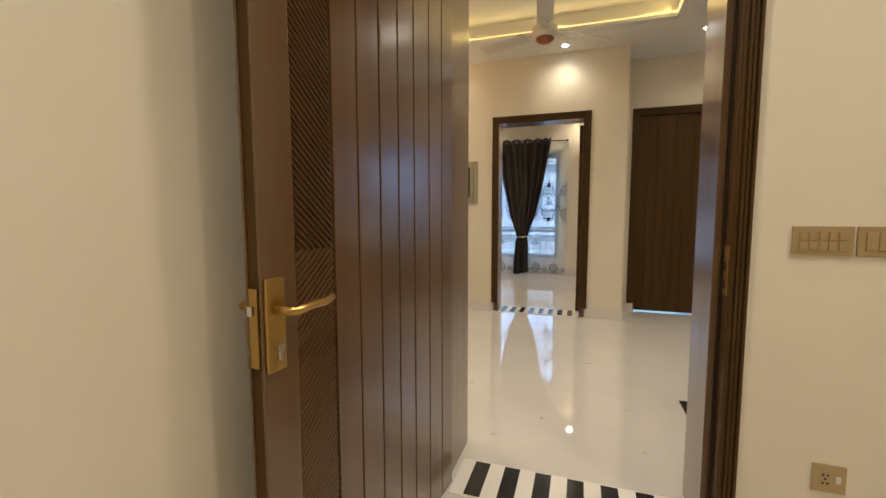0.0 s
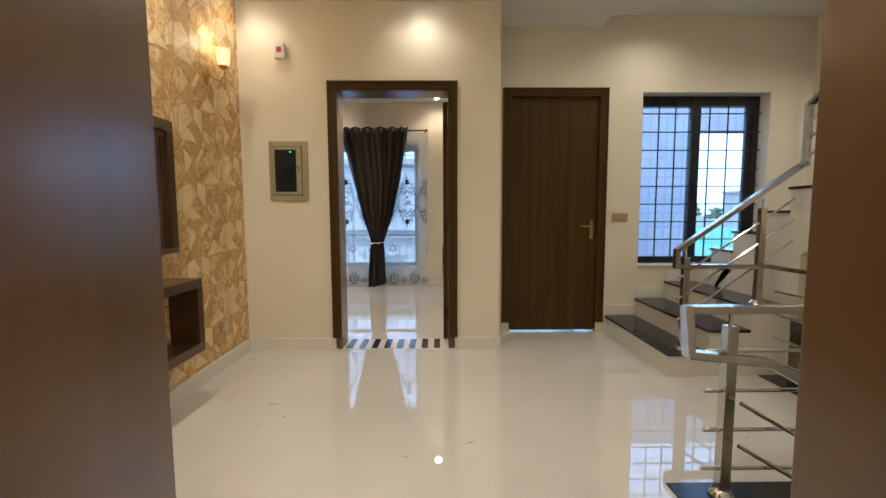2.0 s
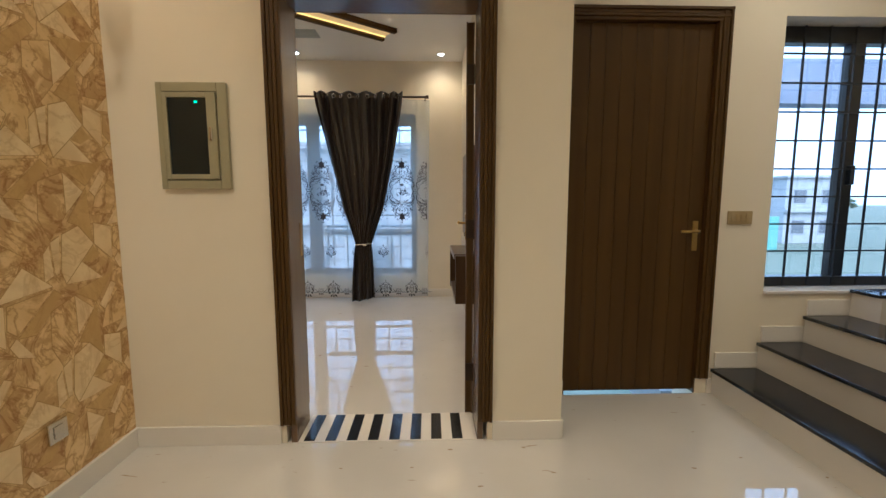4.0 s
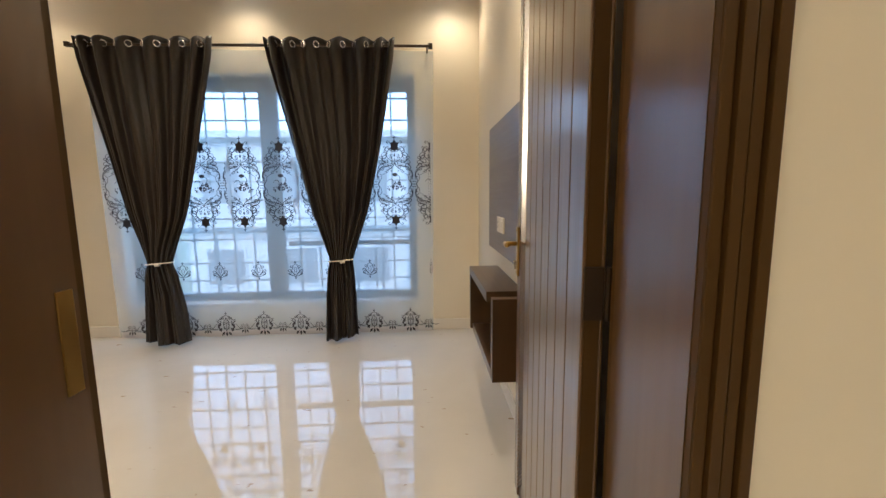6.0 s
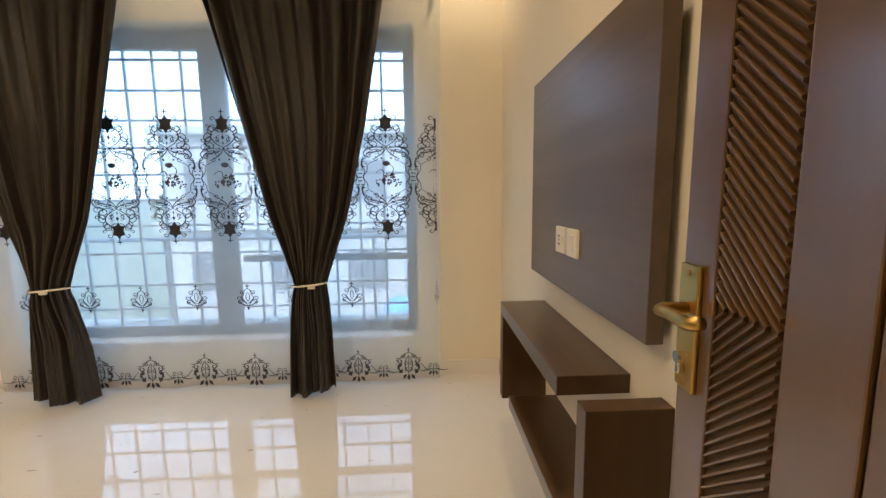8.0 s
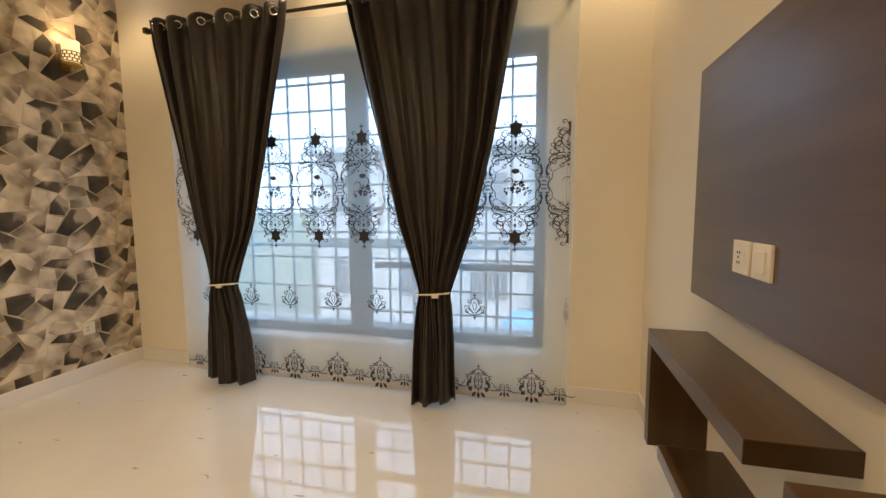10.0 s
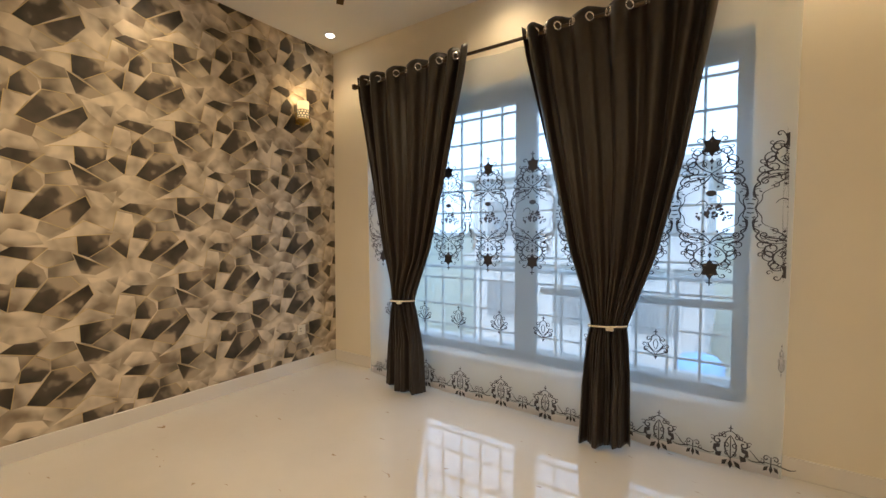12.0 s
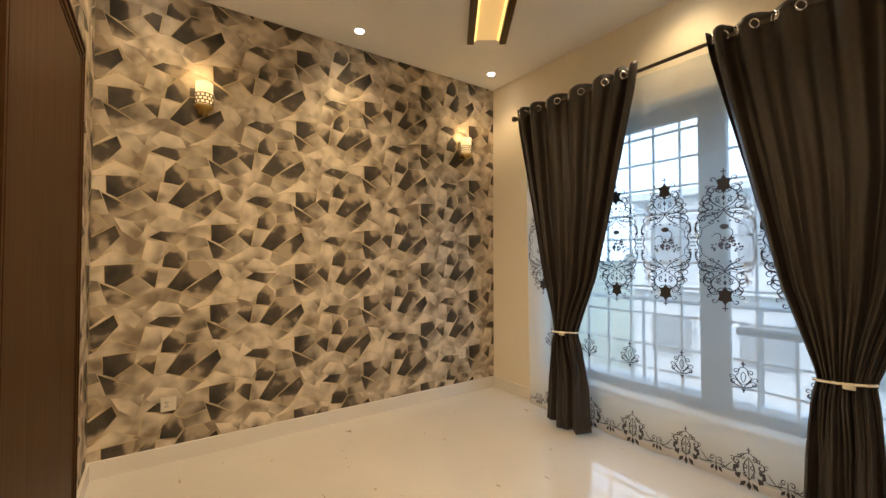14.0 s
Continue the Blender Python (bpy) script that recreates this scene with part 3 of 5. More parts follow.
def plate(name, label, at, w, h, cols, rows, axis, material=PLATE, holes=False):
    """A wall plate with rows of rockers; built facing -y, then turned by axis degrees."""
    p = thing(name, label, "switch plate" if not holes else "socket", "", Matrix.Translation(at) @ Matrix.Rotation(radians(axis), 4, "Z"))
    rt = p.matrix_basis.copy()
    p.matrix_basis = Matrix.Identity(4)
    part("cover", box(-w / 2, w / 2, -0.009, 0, -h / 2, h / 2, 0.003), material, p)
    if holes:
        for dx, dz in ((-0.016, 0.012), (-0.004, 0.012), (-0.010, 0.0), (-0.016, -0.014), (-0.004, -0.014)):
            part("hole", box(dx - 0.003, dx + 0.003, -0.0096, -0.008, dz - 0.003, dz + 0.003), SLOT, p)
        part("rocker", box(0.014, 0.028, -0.012, -0.008, -0.010, 0.012, 0.002), IVORY, p)
    else:
        cw, ch = (w - 0.03) / cols, (h - 0.024) / rows
        for i in range(cols):
            for j in range(rows):
                x, z = -w / 2 + 0.015 + cw * (i + 0.5), -h / 2 + 0.012 + ch * (j + 0.5)
                part("rocker", box(x - cw * 0.42, x + cw * 0.42, -0.013, -0.008, z - ch * 0.42, z + ch * 0.42, 0.0025), material, p)
    p.matrix_basis = rt
    return p


plate("switch_panel", "champagne switch panel with ten rockers", (1.124, 3.06, 1.053), 0.148, 0.086, 5, 2, 0)
plate("switch_panel", "champagne plate with a dimmer and switch", (1.251, 3.06, 1.053), 0.09, 0.086, 2, 1, 0)
plate("wall_socket", "champagne power socket near the floor", (1.185, 3.06, 0.325), 0.085, 0.085, 1, 1, 0, PLATE, True)
plate("switch_panel", "champagne switch plate beside the closed door", (2.075, 6.69, 1.10), 0.15, 0.08, 4, 1, 0)
plate("wall_socket", "blank grey plate on the papered wall", (-1.216, 5.80, 0.325), 0.08, 0.08, 1, 1, 90, STEEL, False)

def clip_poly(p, y0, y1, z0, z1):
    for ax, lim, sg in ((0, y0, 1), (0, y1, -1), (1, z0, 1), (1, z1, -1)):
        out = []
        for i, a in enumerate(p):
            b = p[(i + 1) % len(p)]
            da, db2 = sg * (a[ax] - lim), sg * (b[ax] - lim)
            if da >= 0:
                out.append(a)
            if da * db2 < 0:
                f = da / (da - db2)
                out.append(tuple(u + f * (v - u) for u, v in zip(a, b)))
        p = out
        if len(p) < 3:
            return []
    return p


# honey marble paper on the hall's left wall: one drawing in a half-drop repeat, in centimetres
MARBLE_CELL = []


def marble_piece(kind, *pts):
    MARBLE_CELL.append((kind, pts))


marble_piece(0, (-23, 25), (-12, 29), (-12, 12.5), (-20, 2.5), (-24, 11))
marble_piece(2, (-12, 30.5), (9.5, 36), (-1.4, 24))
marble_piece(1, (-11.8, 29), (-2.9, 21.7), (-11.9, 12.7))
marble_piece(2, (-1.4, 23.8), (-0.3, 0.4), (-6.8, 7.6), (-12, 9.5))
marble_piece(1, (-15, 4.7), (-7.1, 7.8), (0, -0.2), (-15, -15), (-16.6, -10.4))
marble_piece(1, (-20.3, 2.1), (-16, 4.2), (-17.5, -10.6), (-19.3, -11))
marble_piece(1, (-15, -15.2), (-6.9, -7.1), (3.4, -15.6))
marble_piece(0, (-6.9, -7.1), (0, -0.2), (13, -12.5), (3.4, -15.6))
marble_piece(2, (-6.6, -7.2), (-0.6, -1), (3.4, -5), (-2, -8.5))
marble_piece(1, (0.2, -0.4), (0.8, 8.6), (10.3, 6.6), (9.6, -8.2))
marble_piece(1, (0.1, 22.2), (7.6, 31.6), (10.3, 30), (2.9, 19.8))
marble_piece(0, (2.9, 19.8), (11.6, 27.6), (18.8, 22.7), (13.9, 12.6), (0.2, 11.7))
marble_piece(1, (18, 18.8), (29.2, 9.8), (7.6, 7.4))
marble_piece(0, (11.2, 6.4), (29, 8.8), (13.8, -5), (10.4, -2))
marble_piece(2, (13.9, -5.9), (29.4, 8.6), (32.6, 5.9), (20.6, -6.6))
marble_piece(1, (10.6, -8), (13.2, -5.5), (19.6, -14.8), (13.2, -12.6))
marble_piece(1, (-23.6, -2), (-21, 1), (-20, -11), (-24, -13))
base = structure("wall_paper_ground", box(-1.235, -1.2325, 3.30, 6.225, SK, HC), STONE, "honey marble wallpaper", "wall")
slabs = bmesh.new()
for col in range(-5, 3):
    for row in range(-3, 5):
        oy, oz = 5.575 + 0.501 * col, 1.27 + 0.2475 * (col % 2) + 0.495 * row
        for i, (kind, pts) in enumerate(MARBLE_CELL):
            cy, cz = sum(q[0] for q in pts) / len(pts), sum(q[1] for q in pts) / len(pts)
            for grow, mi, lift in ((0.16, 3, 0.0), (-0.16, kind, 0.0006)):
                ring = []
                for y, z in pts:
                    d = math.hypot(y - cy, z - cz)
                    k = (1 + grow / d) * 0.01
                    ring.append((oy + cy * 0.01 + (y - cy) * k, oz + cz * 0.01 + (z - cz) * k))
                ring = clip_poly(ring, 3.301, 6.224, SK, HC)
                if len(ring) > 2:
                    slabs.faces.new([slabs.verts.new((-1.2318 + lift + 0.00004 * i, y, z)) for y, z in ring]).material_index = mi
sp = part("slab_print", slabs, None, base, "angular cream, tan and veined marble pieces")
for m in (STONE, STONE_PALE, STONE_TAN, GROUT):
    sp.data.materials.append(m)
tagged(sp, kind="stuff")

# media wall of the hall: framed back panel, slatted column, hooked shelves
X0 = -1.231
media = thing("media_panel", "dark wenge framed television panel on the slab wall", "wall panel", "", (X0, 4.75, 1.3))
part("backboard", box(X0, -1.20, 4.25, 5.23, 0.95, 1.64), WENGE, media)
part("rail", box(X0, -1.178, 4.21, 5.274, 1.612, 1.676, 0.003), WENGE, media)
part("rail", box(X0, -1.178, 4.21, 5.274, 0.914, 0.945, 0.003), WENGE, media)
part("stile", box(X0, -1.178, 5.215, 5.274, 0.945, 1.612, 0.003), WENGE_Z, media)
part("stile", box(X0, -1.178, 4.21, 4.265, 0.945, 1.612, 0.003), WENGE_Z, media)
part("inner_rail", box(X0, -1.19, 4.265, 5.215, 1.585, 1.612, 0.003), WENGE, media)
part("inner_stile", box(X0, -1.19, 5.185, 5.215, 0.945, 1.585, 0.003), WENGE_Z, media)
for i, y in enumerate((4.775, 4.872)):
    plate("wall_socket", "white socket on the wenge panel", (-1.200, y, 1.085), 0.086, 0.086, 1, 1, 90, IVORY, i == 0)

slats = thing("slatted_panel", "dark wenge slats behind the shelves, floor to ceiling", "wall panel", "", (X0, 4.8, 0.1))
z = SK + 0.004
while z < HC - 0.06:
    if not 0.85 < z < 1.676:
        part("slat", box(X0, -1.20, 4.63, 4.945, z, z + 0.058, 0.003), WENGE, slats)
    z += 0.0655

hook = thing("hooked_shelf", "wenge wall shelf that turns back under itself", "shelf", "", (X0, 4.7, 0.74))
part("top_board", box(X0, -1.056, 4.0, 5.279, 0.705, 0.76, 0.003), WENGE, hook)
part("side_board", box(X0, -1.056, 5.225, 5.279, 0.372, 0.705, 0.003), WENGE_Z, hook)
part("bottom_board", box(X0, -1.056, 4.83, 5.279, 0.317, 0.372, 0.003), WENGE, hook)
low = thing("low_shelf", "low wenge wall shelf by the slats", "shelf", "", (X0, 4.4, 0.25))
part("board", box(X0, -1.056, 4.0, 4.80, 0.22, 0.275, 0.003), WENGE, low)

# brass wall lamp of the hall
ws = thing("wall_lamp", "brass wall lamp with a lit square glass shade", "wall lamp", "", (-1.23, 5.75, 2.1))
ov = lathe([(0.001, 0), (0.034, 0.002), (0.04, 0.008), (0.03, 0.016), (0.012, 0.022)], 20)
bmesh.ops.transform(ov, matrix=Matrix.Translation((-1.231, 5.75, 2.10)) @ Matrix.Rotation(radians(90), 4, "Y") @ Matrix.Diagonal((1.9, 1, 1, 1)), verts=ov.verts)
part("back_plate", ov, BRASS, ws, "oval brass back plate", True)
part("arm", sweep([(-1.215, 5.75, 2.10), (-1.18, 5.765, 2.075), (-1.15, 5.785, 2.07), (-1.13, 5.80, 2.10), (-1.128, 5.805, 2.135), (-1.13, 5.80, 2.15)], 0.006), BRASS, ws, "curved brass arm", True)
sp = [(-1.128 + 0.0, 5.805 + 0.035 * math.sin(a * 0.9) * (1 - a / 9), 2.10 - 0.012 * a) for a in range(8)]
part("scroll", sweep(sp, 0.005), BRASS, ws, "", True)
part("cup", lathe([(0.008, 0), (0.022, 0.012), (0.03, 0.03), (0.026, 0.034)], 16, (-1.13, 5.80, 2.145)), BRASS, ws, "", True)
part("shade", lathe([(0.03, 0), (0.042, 0.02), (0.046, 0.06), (0.05, 0.115), (0.046, 0.115), (0.038, 0.02)], 8, (-1.13, 5.80, 2.172)), SHADE_LIT, ws, "lit frosted glass shade")
for px, py, pz, e in ((-1.13, 5.80, 2.33, 0.45),):
    la = bpy.data.lights.new("wall_lamp_bulb", "POINT")
    la.energy, la.color, la.shadow_soft_size = e, WARM, 0.03
    new("wall_lamp_bulb", la).location = (px, py, pz)

# ceiling tray: glow of the hidden amber strip along the lip, built as a ribbon
tray = tagged(thing("cove_light", "amber glow of the strip light hidden in the ceiling tray", "cove light", "", (0.12, 4.8, 2.9)), kind="structure")
for b in ((-0.95, 1.2, 5.735, 5.748), (-0.95, 1.2, 3.802, 3.815), (-0.948, -0.935, 3.815, 5.735), (1.185, 1.198, 3.815, 5.735)):
    along_x = b[1] - b[0] > 0.1
    lo, hi = (b[0], b[1]) if along_x else (b[2], b[3])
    rib = bmesh.new()
    prev = None
    for i in range(81):
        s = lo + (hi - lo) * i / 80
        # the wavy top edge gives the ribbon the outline of the glow
        top = 2.874 + 0.006 + 0.024 * max(0.0, math.sin(s * 6.1 + 0.6) * 0.7 + 0.35 * math.sin(s * 15.0))
        x, y = (s, (b[2] + b[3]) / 2) if along_x else ((b[0] + b[1]) / 2, s)
        cur = [rib.verts.new((x, y, z)) for z in (2.862, top)]
        if prev:
            rib.faces.new((prev[0], cur[0], cur[1], prev[1]))
        prev = cur
    ribbon = part("strip", rib, LED, tray, "glowing ribbon in the shape of the uneven amber glow")
    ribbon.modifiers.new("thickness", "SOLIDIFY").thickness = 0.004
    part("lip", box(b[0] - 0.0, b[1], b[2] - (0.05 if b[2] > 5 else 0), b[3] + (0.05 if b[3] < 3.9 else 0), 2.822, 2.85), CEIL, tray)
area_lamp("cove_glow", look((0.12, 5.70, 2.90), (0.12, 5.2, 3.0)), 2.1, 0.05, 0.35, (1.0, 0.62, 0.14))
area_lamp("cove_glow", look((1.14, 4.8, 2.90), (0.6, 4.8, 3.0)), 1.9, 0.05, 0.3, (1.0, 0.62, 0.14))

# ceiling fan at rest
fan = thing("ceiling_fan", "cream ceiling fan with copper trim, at rest", "ceiling fan", "", (0.13, 5.1, 3.0))
part("rod", lathe([(0.012, 0), (0.012, 0.30), (0.045, 0.31), (0.05, 0.36)], 14, (0.13, 5.1, 2.635)), WHITEMETAL, fan, "", True)
part("motor", lathe([(0.03, 0), (0.085, 0.012), (0.105, 0.04), (0.10, 0.085), (0.05, 0.11), (0.035, 0.15)], 24, (0.13, 5.1, 2.54)), WHITEMETAL, fan, "cream motor housing", True)
part("cap", lathe([(0.012, 0), (0.05, 0.008), (0.075, 0.03), (0.07, 0.04)], 20, (0.13, 5.1, 2.505)), COPPER, fan, "copper lower cap", True)
for k in range(3):
    a = radians(35 + 120 * k)
    bl = box(0.17, 0.62, -0.062, 0.062, -0.003, 0.003, 0.002)
    bmesh.ops.transform(bl, matrix=Matrix.Translation((0.13, 5.1, 2.60)) @ Matrix.Rotation(a, 4, "Z") @ Matrix.Rotation(radians(9), 4, "X"), verts=bl.verts)
    part("blade", bl, WHITEMETAL, fan)
    br = box(0.07, 0.2, -0.02, 0.02, -0.004, 0.004, 0.002)
    bmesh.ops.transform(br, matrix=Matrix.Translation((0.13, 5.1, 2.594)) @ Matrix.Rotation(a, 4, "Z"), verts=br.verts)
    part("bracket", br, WHITEMETAL, fan)


def downlight(x, y, z):
    d = thing("downlight", "small round recessed ceiling light, lit; several are added unseen", "downlight", "recessed ceiling lights", (x, y, z))
    part("rim", lathe([(0.033, -0.001), (0.043, -0.004), (0.045, 0.0), (0.033, 0.001)], 20, (x, y, z - 0.001)), WHITEP, d, "", True)
    part("lens", lathe([(0.031, -0.003), (0.032, 0.0)], 20, (x, y, z - 0.001)), LAMP, d)


# the added fill lamps get a rim and lens as well
for x, y, watts in HALL_SPOTS_AND_FILL:
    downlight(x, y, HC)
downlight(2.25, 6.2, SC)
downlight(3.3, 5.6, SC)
for x, y, watts in ENTRY_FILL_SPOTS:
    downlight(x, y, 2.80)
for x, y, watts in BED_SPOTS_AND_FILL:
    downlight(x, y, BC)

# ---- stairs ----
def flight_step(st, x0, x1, y0, y1, z, front):
    """One white step with a black granite tread that oversails its riser."""
    part("riser", box(x0, x1, y0, y1, z - 0.165, z - 0.02), PLASTER, st)
    o = {"x": (x0 - 0.015, x1, y0 - 0.012, y1), "y": (x0 - 0.012, x1, y0, y1 + 0.015)}[front]
    part("tread", box(*o, z - 0.02, z, 0.004), GRANITE, st, "black granite tread")


stairs = thing("staircase", "white staircase with black granite treads", "staircase", "", (2.4, 6.1, 0))
for i in range(3):
    x = 1.97 + 0.28 * i
    flight_step(stairs, x, x + 0.28, 5.59, 6.676, 0.165 * (i + 1), "x")
    if i:
        part("body", box(x, x + 0.28, 5.59, 6.676, 0, 0.165 * i), PLASTER, stairs)
part("landing", box(2.81, 3.84, 6.50, 6.676, 0, 0.64), PLASTER, stairs)
part("tread", box(2.795, 3.84, 6.50, 6.676, 0.64, 0.66, 0.004), GRANITE, stairs, "black granite landing")
for i in range(9):
    y1 = 6.50 - 0.27 * i
    z = 0.66 + 0.165 * (i + 1)
    flight_step(stairs, 2.84, 3.84, y1 - 0.27, y1, z, "y")
    if y1 - 0.27 < 3.6:
        break
soff = bmesh.new()
pts = [(6.50, 0.64), (6.50, 0.40), (5.59, 0.40), (5.59, 0.85), (4.05, 1.80), (4.05, 1.99)] + [p for i in reversed(range(9)) for p in ((6.50 - 0.27 * (i + 1), 0.66 + 0.165 * i), (6.50 - 0.27 * i, 0.66 + 0.165 * i))]
loops = [[soff.verts.new((x, y, zz)) for y, zz in pts] for x in (2.845, 3.835)]
n = len(pts)
for i in range(n):
    soff.faces.new((loops[0][i], loops[0][(i + 1) % n], loops[1][(i + 1) % n], loops[1][i]))
for lp in loops:
    soff.faces.new(lp)
bmesh.ops.triangulate(soff, faces=[f for f in soff.faces if len(f.verts) > 4])
part("soffit", soff, WALL, stairs, "painted sloping underside")

# kerb and flight that goes down
kerb = tagged(thing("kerb", "black granite kerb round the stair opening", "kerb", "", (2.0, 4.36, 0)), kind="structure")
part("slab", box(1.32, 2.68, 4.285, 4.445, -0.02, 0.006, 0.003), GRANITE, kerb)
part("slab", box(2.60, 2.76, 4.445, 5.59, -0.02, 0.006, 0.003), GRANITE, kerb)
part("slab", box(1.036, 1.312, 3.302, 4.283, -0.02, 0.005, 0.003), GRANITE, kerb)
down = thing("lower_flight", "white steps with black treads that go down", "staircase", "", (1.6, 3.8, -0.2))
for i in range(6):
    x = 1.312 + 0.28 * i
    flight_step(down, x, x + 0.28, 3.302, 4.28, -0.165 * (i + 1), "x")
    part("body", box(x, x + 0.28, 3.302, 4.28, -1.6, -0.165 * (i + 2)), PLASTER, down)
structure("well_wall", boxes((1.31, 2.68, 4.285, 4.44, -1.6, -0.021), (2.60, 2.75, 4.44, 5.59, -1.6, -0.021), (2.75, 3.84, 5.59, 6.69, -1.6, -0.0), (1.0, 3.84, 3.1, 6.69, -1.8, -1.6), (1.0, 4.1, 3.1, 3.30, -1.6, -0.005), (1.0, 1.31, 3.30, 4.28, -1.6, -0.201)), WALL, "cream walls of the stair opening", "wall")

# steel railings
def post(par, x, y, z0, z1, w=0.042):
    p = part("post", box(x - w / 2, x + w / 2, y - w / 2, y + w / 2, z0 + 0.004, z1, 0.003), STEEL, par)
    part("base_collar", lathe([(0.05, 0.002), (0.048, 0.010), (0.034, 0.024), (0.03, 0.03)], 16, (x, y, z0)), CHROME, p, "domed chrome collar", True)
    pin = bmesh.new()
    tube(pin, (x, y, z1 - 0.01), (x, y, z1 + 0.065), 0.007, 8)
    part("pin", pin, CHROME, p)


def rail(par, name, p, q, w=0.05, h=0.03):
    bm = bmesh.new()
    beam(bm, p, q, w, h)
    part(name, bm, STEEL, par)


def bar(par, p, q, r=0.008):
    bm = bmesh.new()
    tube(bm, p, q, r, 8)
    part("bar", bm, CHROME, par)


YR = 5.66
r1 = thing("stair_railing", "brushed steel stair railing with square posts", "railing", "", (2.1, YR, 0.165))
post(r1, 2.10, YR, 0.165, 0.83)
post(r1, 2.62, YR, 0.495, 1.17)
slope = 0.165 / 0.28
rail(r1, "handrail", (2.03, YR, 0.875), (2.90, YR, 0.875 + 0.87 * 0.70))
rail(r1, "handrail_end", (2.035, YR, 0.885), (2.035, YR, 0.76), 0.03, 0.05)
rail(r1, "level_rail", (2.02, YR, 0.765), (2.70, YR - 0.02, 0.765))
rail(r1, "riser_rail", (2.90, YR, 1.46), (2.90, YR, 1.88), 0.03, 0.05)
for k, dz in enumerate((0.15, 0.30, 0.45)):
    bar(r1, (2.05, YR, 0.87 - dz - 0.04), (2.86, YR, 0.87 - dz - 0.06 + 0.84 * 0.70))
rail(r1, "upper_handrail", (2.90, YR, 1.87), (2.90, 3.9, 1.87 + 1.76 * 0.61))
post(r1, 2.90, 5.28, 1.485, 2.02)
post(r1, 2.90, 4.6, 1.98, 2.44)
for dz in (0.12, 0.24, 0.36):
    bar(r1, (2.90, YR, 1.87 - dz), (2.90, 3.9, 1.87 - dz + 1.76 * 0.61))

r2 = thing("stair_railing", "brushed steel guard rail round the stair opening", "railing", "", (2.68, 5.0, 0.006))
rail(r2, "handrail", (2.68, YR - 0.03, 0.765), (2.68, 4.365, 0.765))
post(r2, 2.68, 5.3, 0.006, 0.69)
post(r2, 2.68, 4.7, 0.006, 0.69)
for z in (0.60, 0.44, 0.28, 0.12):
    bar(r2, (2.68, 5.58, z), (2.68, 4.365, z))

YN = 4.365
r3 = thing("stair_railing", "brushed steel guard rail with a sloping lower rail", "railing", "", (1.48, YN, 0.006))
rail(r3, "handrail", (1.32, YN, 0.765), (2.70, YN, 0.765))
rail(r3, "handrail_end", (1.325, YN, 0.78), (1.325, YN - 0.03, 0.59), 0.03, 0.05)
rail(r3, "return_rail", (1.315, YN - 0.03, 0.60), (1.62, YN - 0.05, 0.57))
rail(r3, "sloping_rail", (1.61, YN - 0.05, 0.575), (2.66, YN - 0.05, 0.575 - 1.05 * slope))
post(r3, 1.50, YN, 0.006, 0.70)
post(r3, 1.92, YN, 0.006, 0.34, 0.04)
post(r3, 2.66, YN, 0.006, 0.69)
for z in (0.60, 0.44, 0.28, 0.12):
    bar(r3, (1.41, YN, z), (2.68, YN, z))
for dz in (0.17, 0.34):
    bar(r3, (1.52, YN - 0.05, 0.58 - dz), (2.66, YN - 0.05, 0.58 - dz - 1.14 * slope))

# stair window: black frame, sliding sash and bars
def window(name, label, x0, x1, z0, z1, y, mull, bars_v, bars_h, frame_m, bar_m, fw=0.055, bar_y=0.03, br=0.005, transom=()):
    w = tagged(thing(name, label, "window", "", ((x0 + x1) / 2, y, z0)), kind="structure")
    fr = part("window_frame", boxes((x0, x0 + fw, y, y + 0.07, z0, z1), (x1 - fw, x1, y, y + 0.07, z0, z1), (x0 + fw, x1 - fw, y, y + 0.07, z0, z0 + fw), (x0 + fw, x1 - fw, y, y + 0.07, z1 - fw * 1.6, z1), bev=0.003), frame_m, w)
    for a, b in mull:
        part("mullion", box(a, b, y + 0.008, y + 0.06, z0 + fw, z1 - fw, 0.003), frame_m, w)
    for a, b, zz in transom:
        part("transom", box(a, b, y + 0.012, y + 0.055, zz - 0.022, zz + 0.022, 0.003), frame_m, w)
    pane = part("pane", box(x0 + fw, x1 - fw, y + 0.038, y + 0.042, z0 + fw, z1 - fw), GLASS, w)
    pane.visible_shadow = False
    for x in bars_v:
        part("bar", box(x - br, x + br, y + bar_y - br, y + bar_y + br, z0 + 0.01, z1 - 0.01), bar_m, w)
    for z in bars_h:
        part("bar", box(x0 + 0.01, x1 - 0.01, y + bar_y - 2.6 * br, y + bar_y - 0.6 * br, z - br, z + br), bar_m, w)
    return w


w1 = window("window_1", "black aluminium sliding window with a bar grille", 2.262, 3.45, 0.655, 2.25, 6.82, ((2.80, 2.895), (3.345, 3.40)), [2.305, 2.468, 2.626, 2.79, 2.954, 3.130, 3.308], [0.716 + 0.1702 * i for i in range(9)], ALU, BARS, 0.06, -0.03)
part("handle", box(2.845, 2.875, 6.795, 6.83, 1.30, 1.42, 0.005), ALU, w1)
part("window_sill", box(2.262, 3.45, 6.675, 6.90, 0.632, 0.652, 0.003), PLASTER, w1, "white stone sill")


# ---- bedroom ----
# wide window behind the curtains
BV = [-2.37, -2.19, -2.01, -1.825, -1.646, -1.466, -1.04, -0.86, -0.69, -0.515, -0.34, -0.17]
BH = [2.10, 1.91, 1.72, 1.545, 1.37, 1.20, 1.03, 0.84, 0.62, 0.455, 0.32]
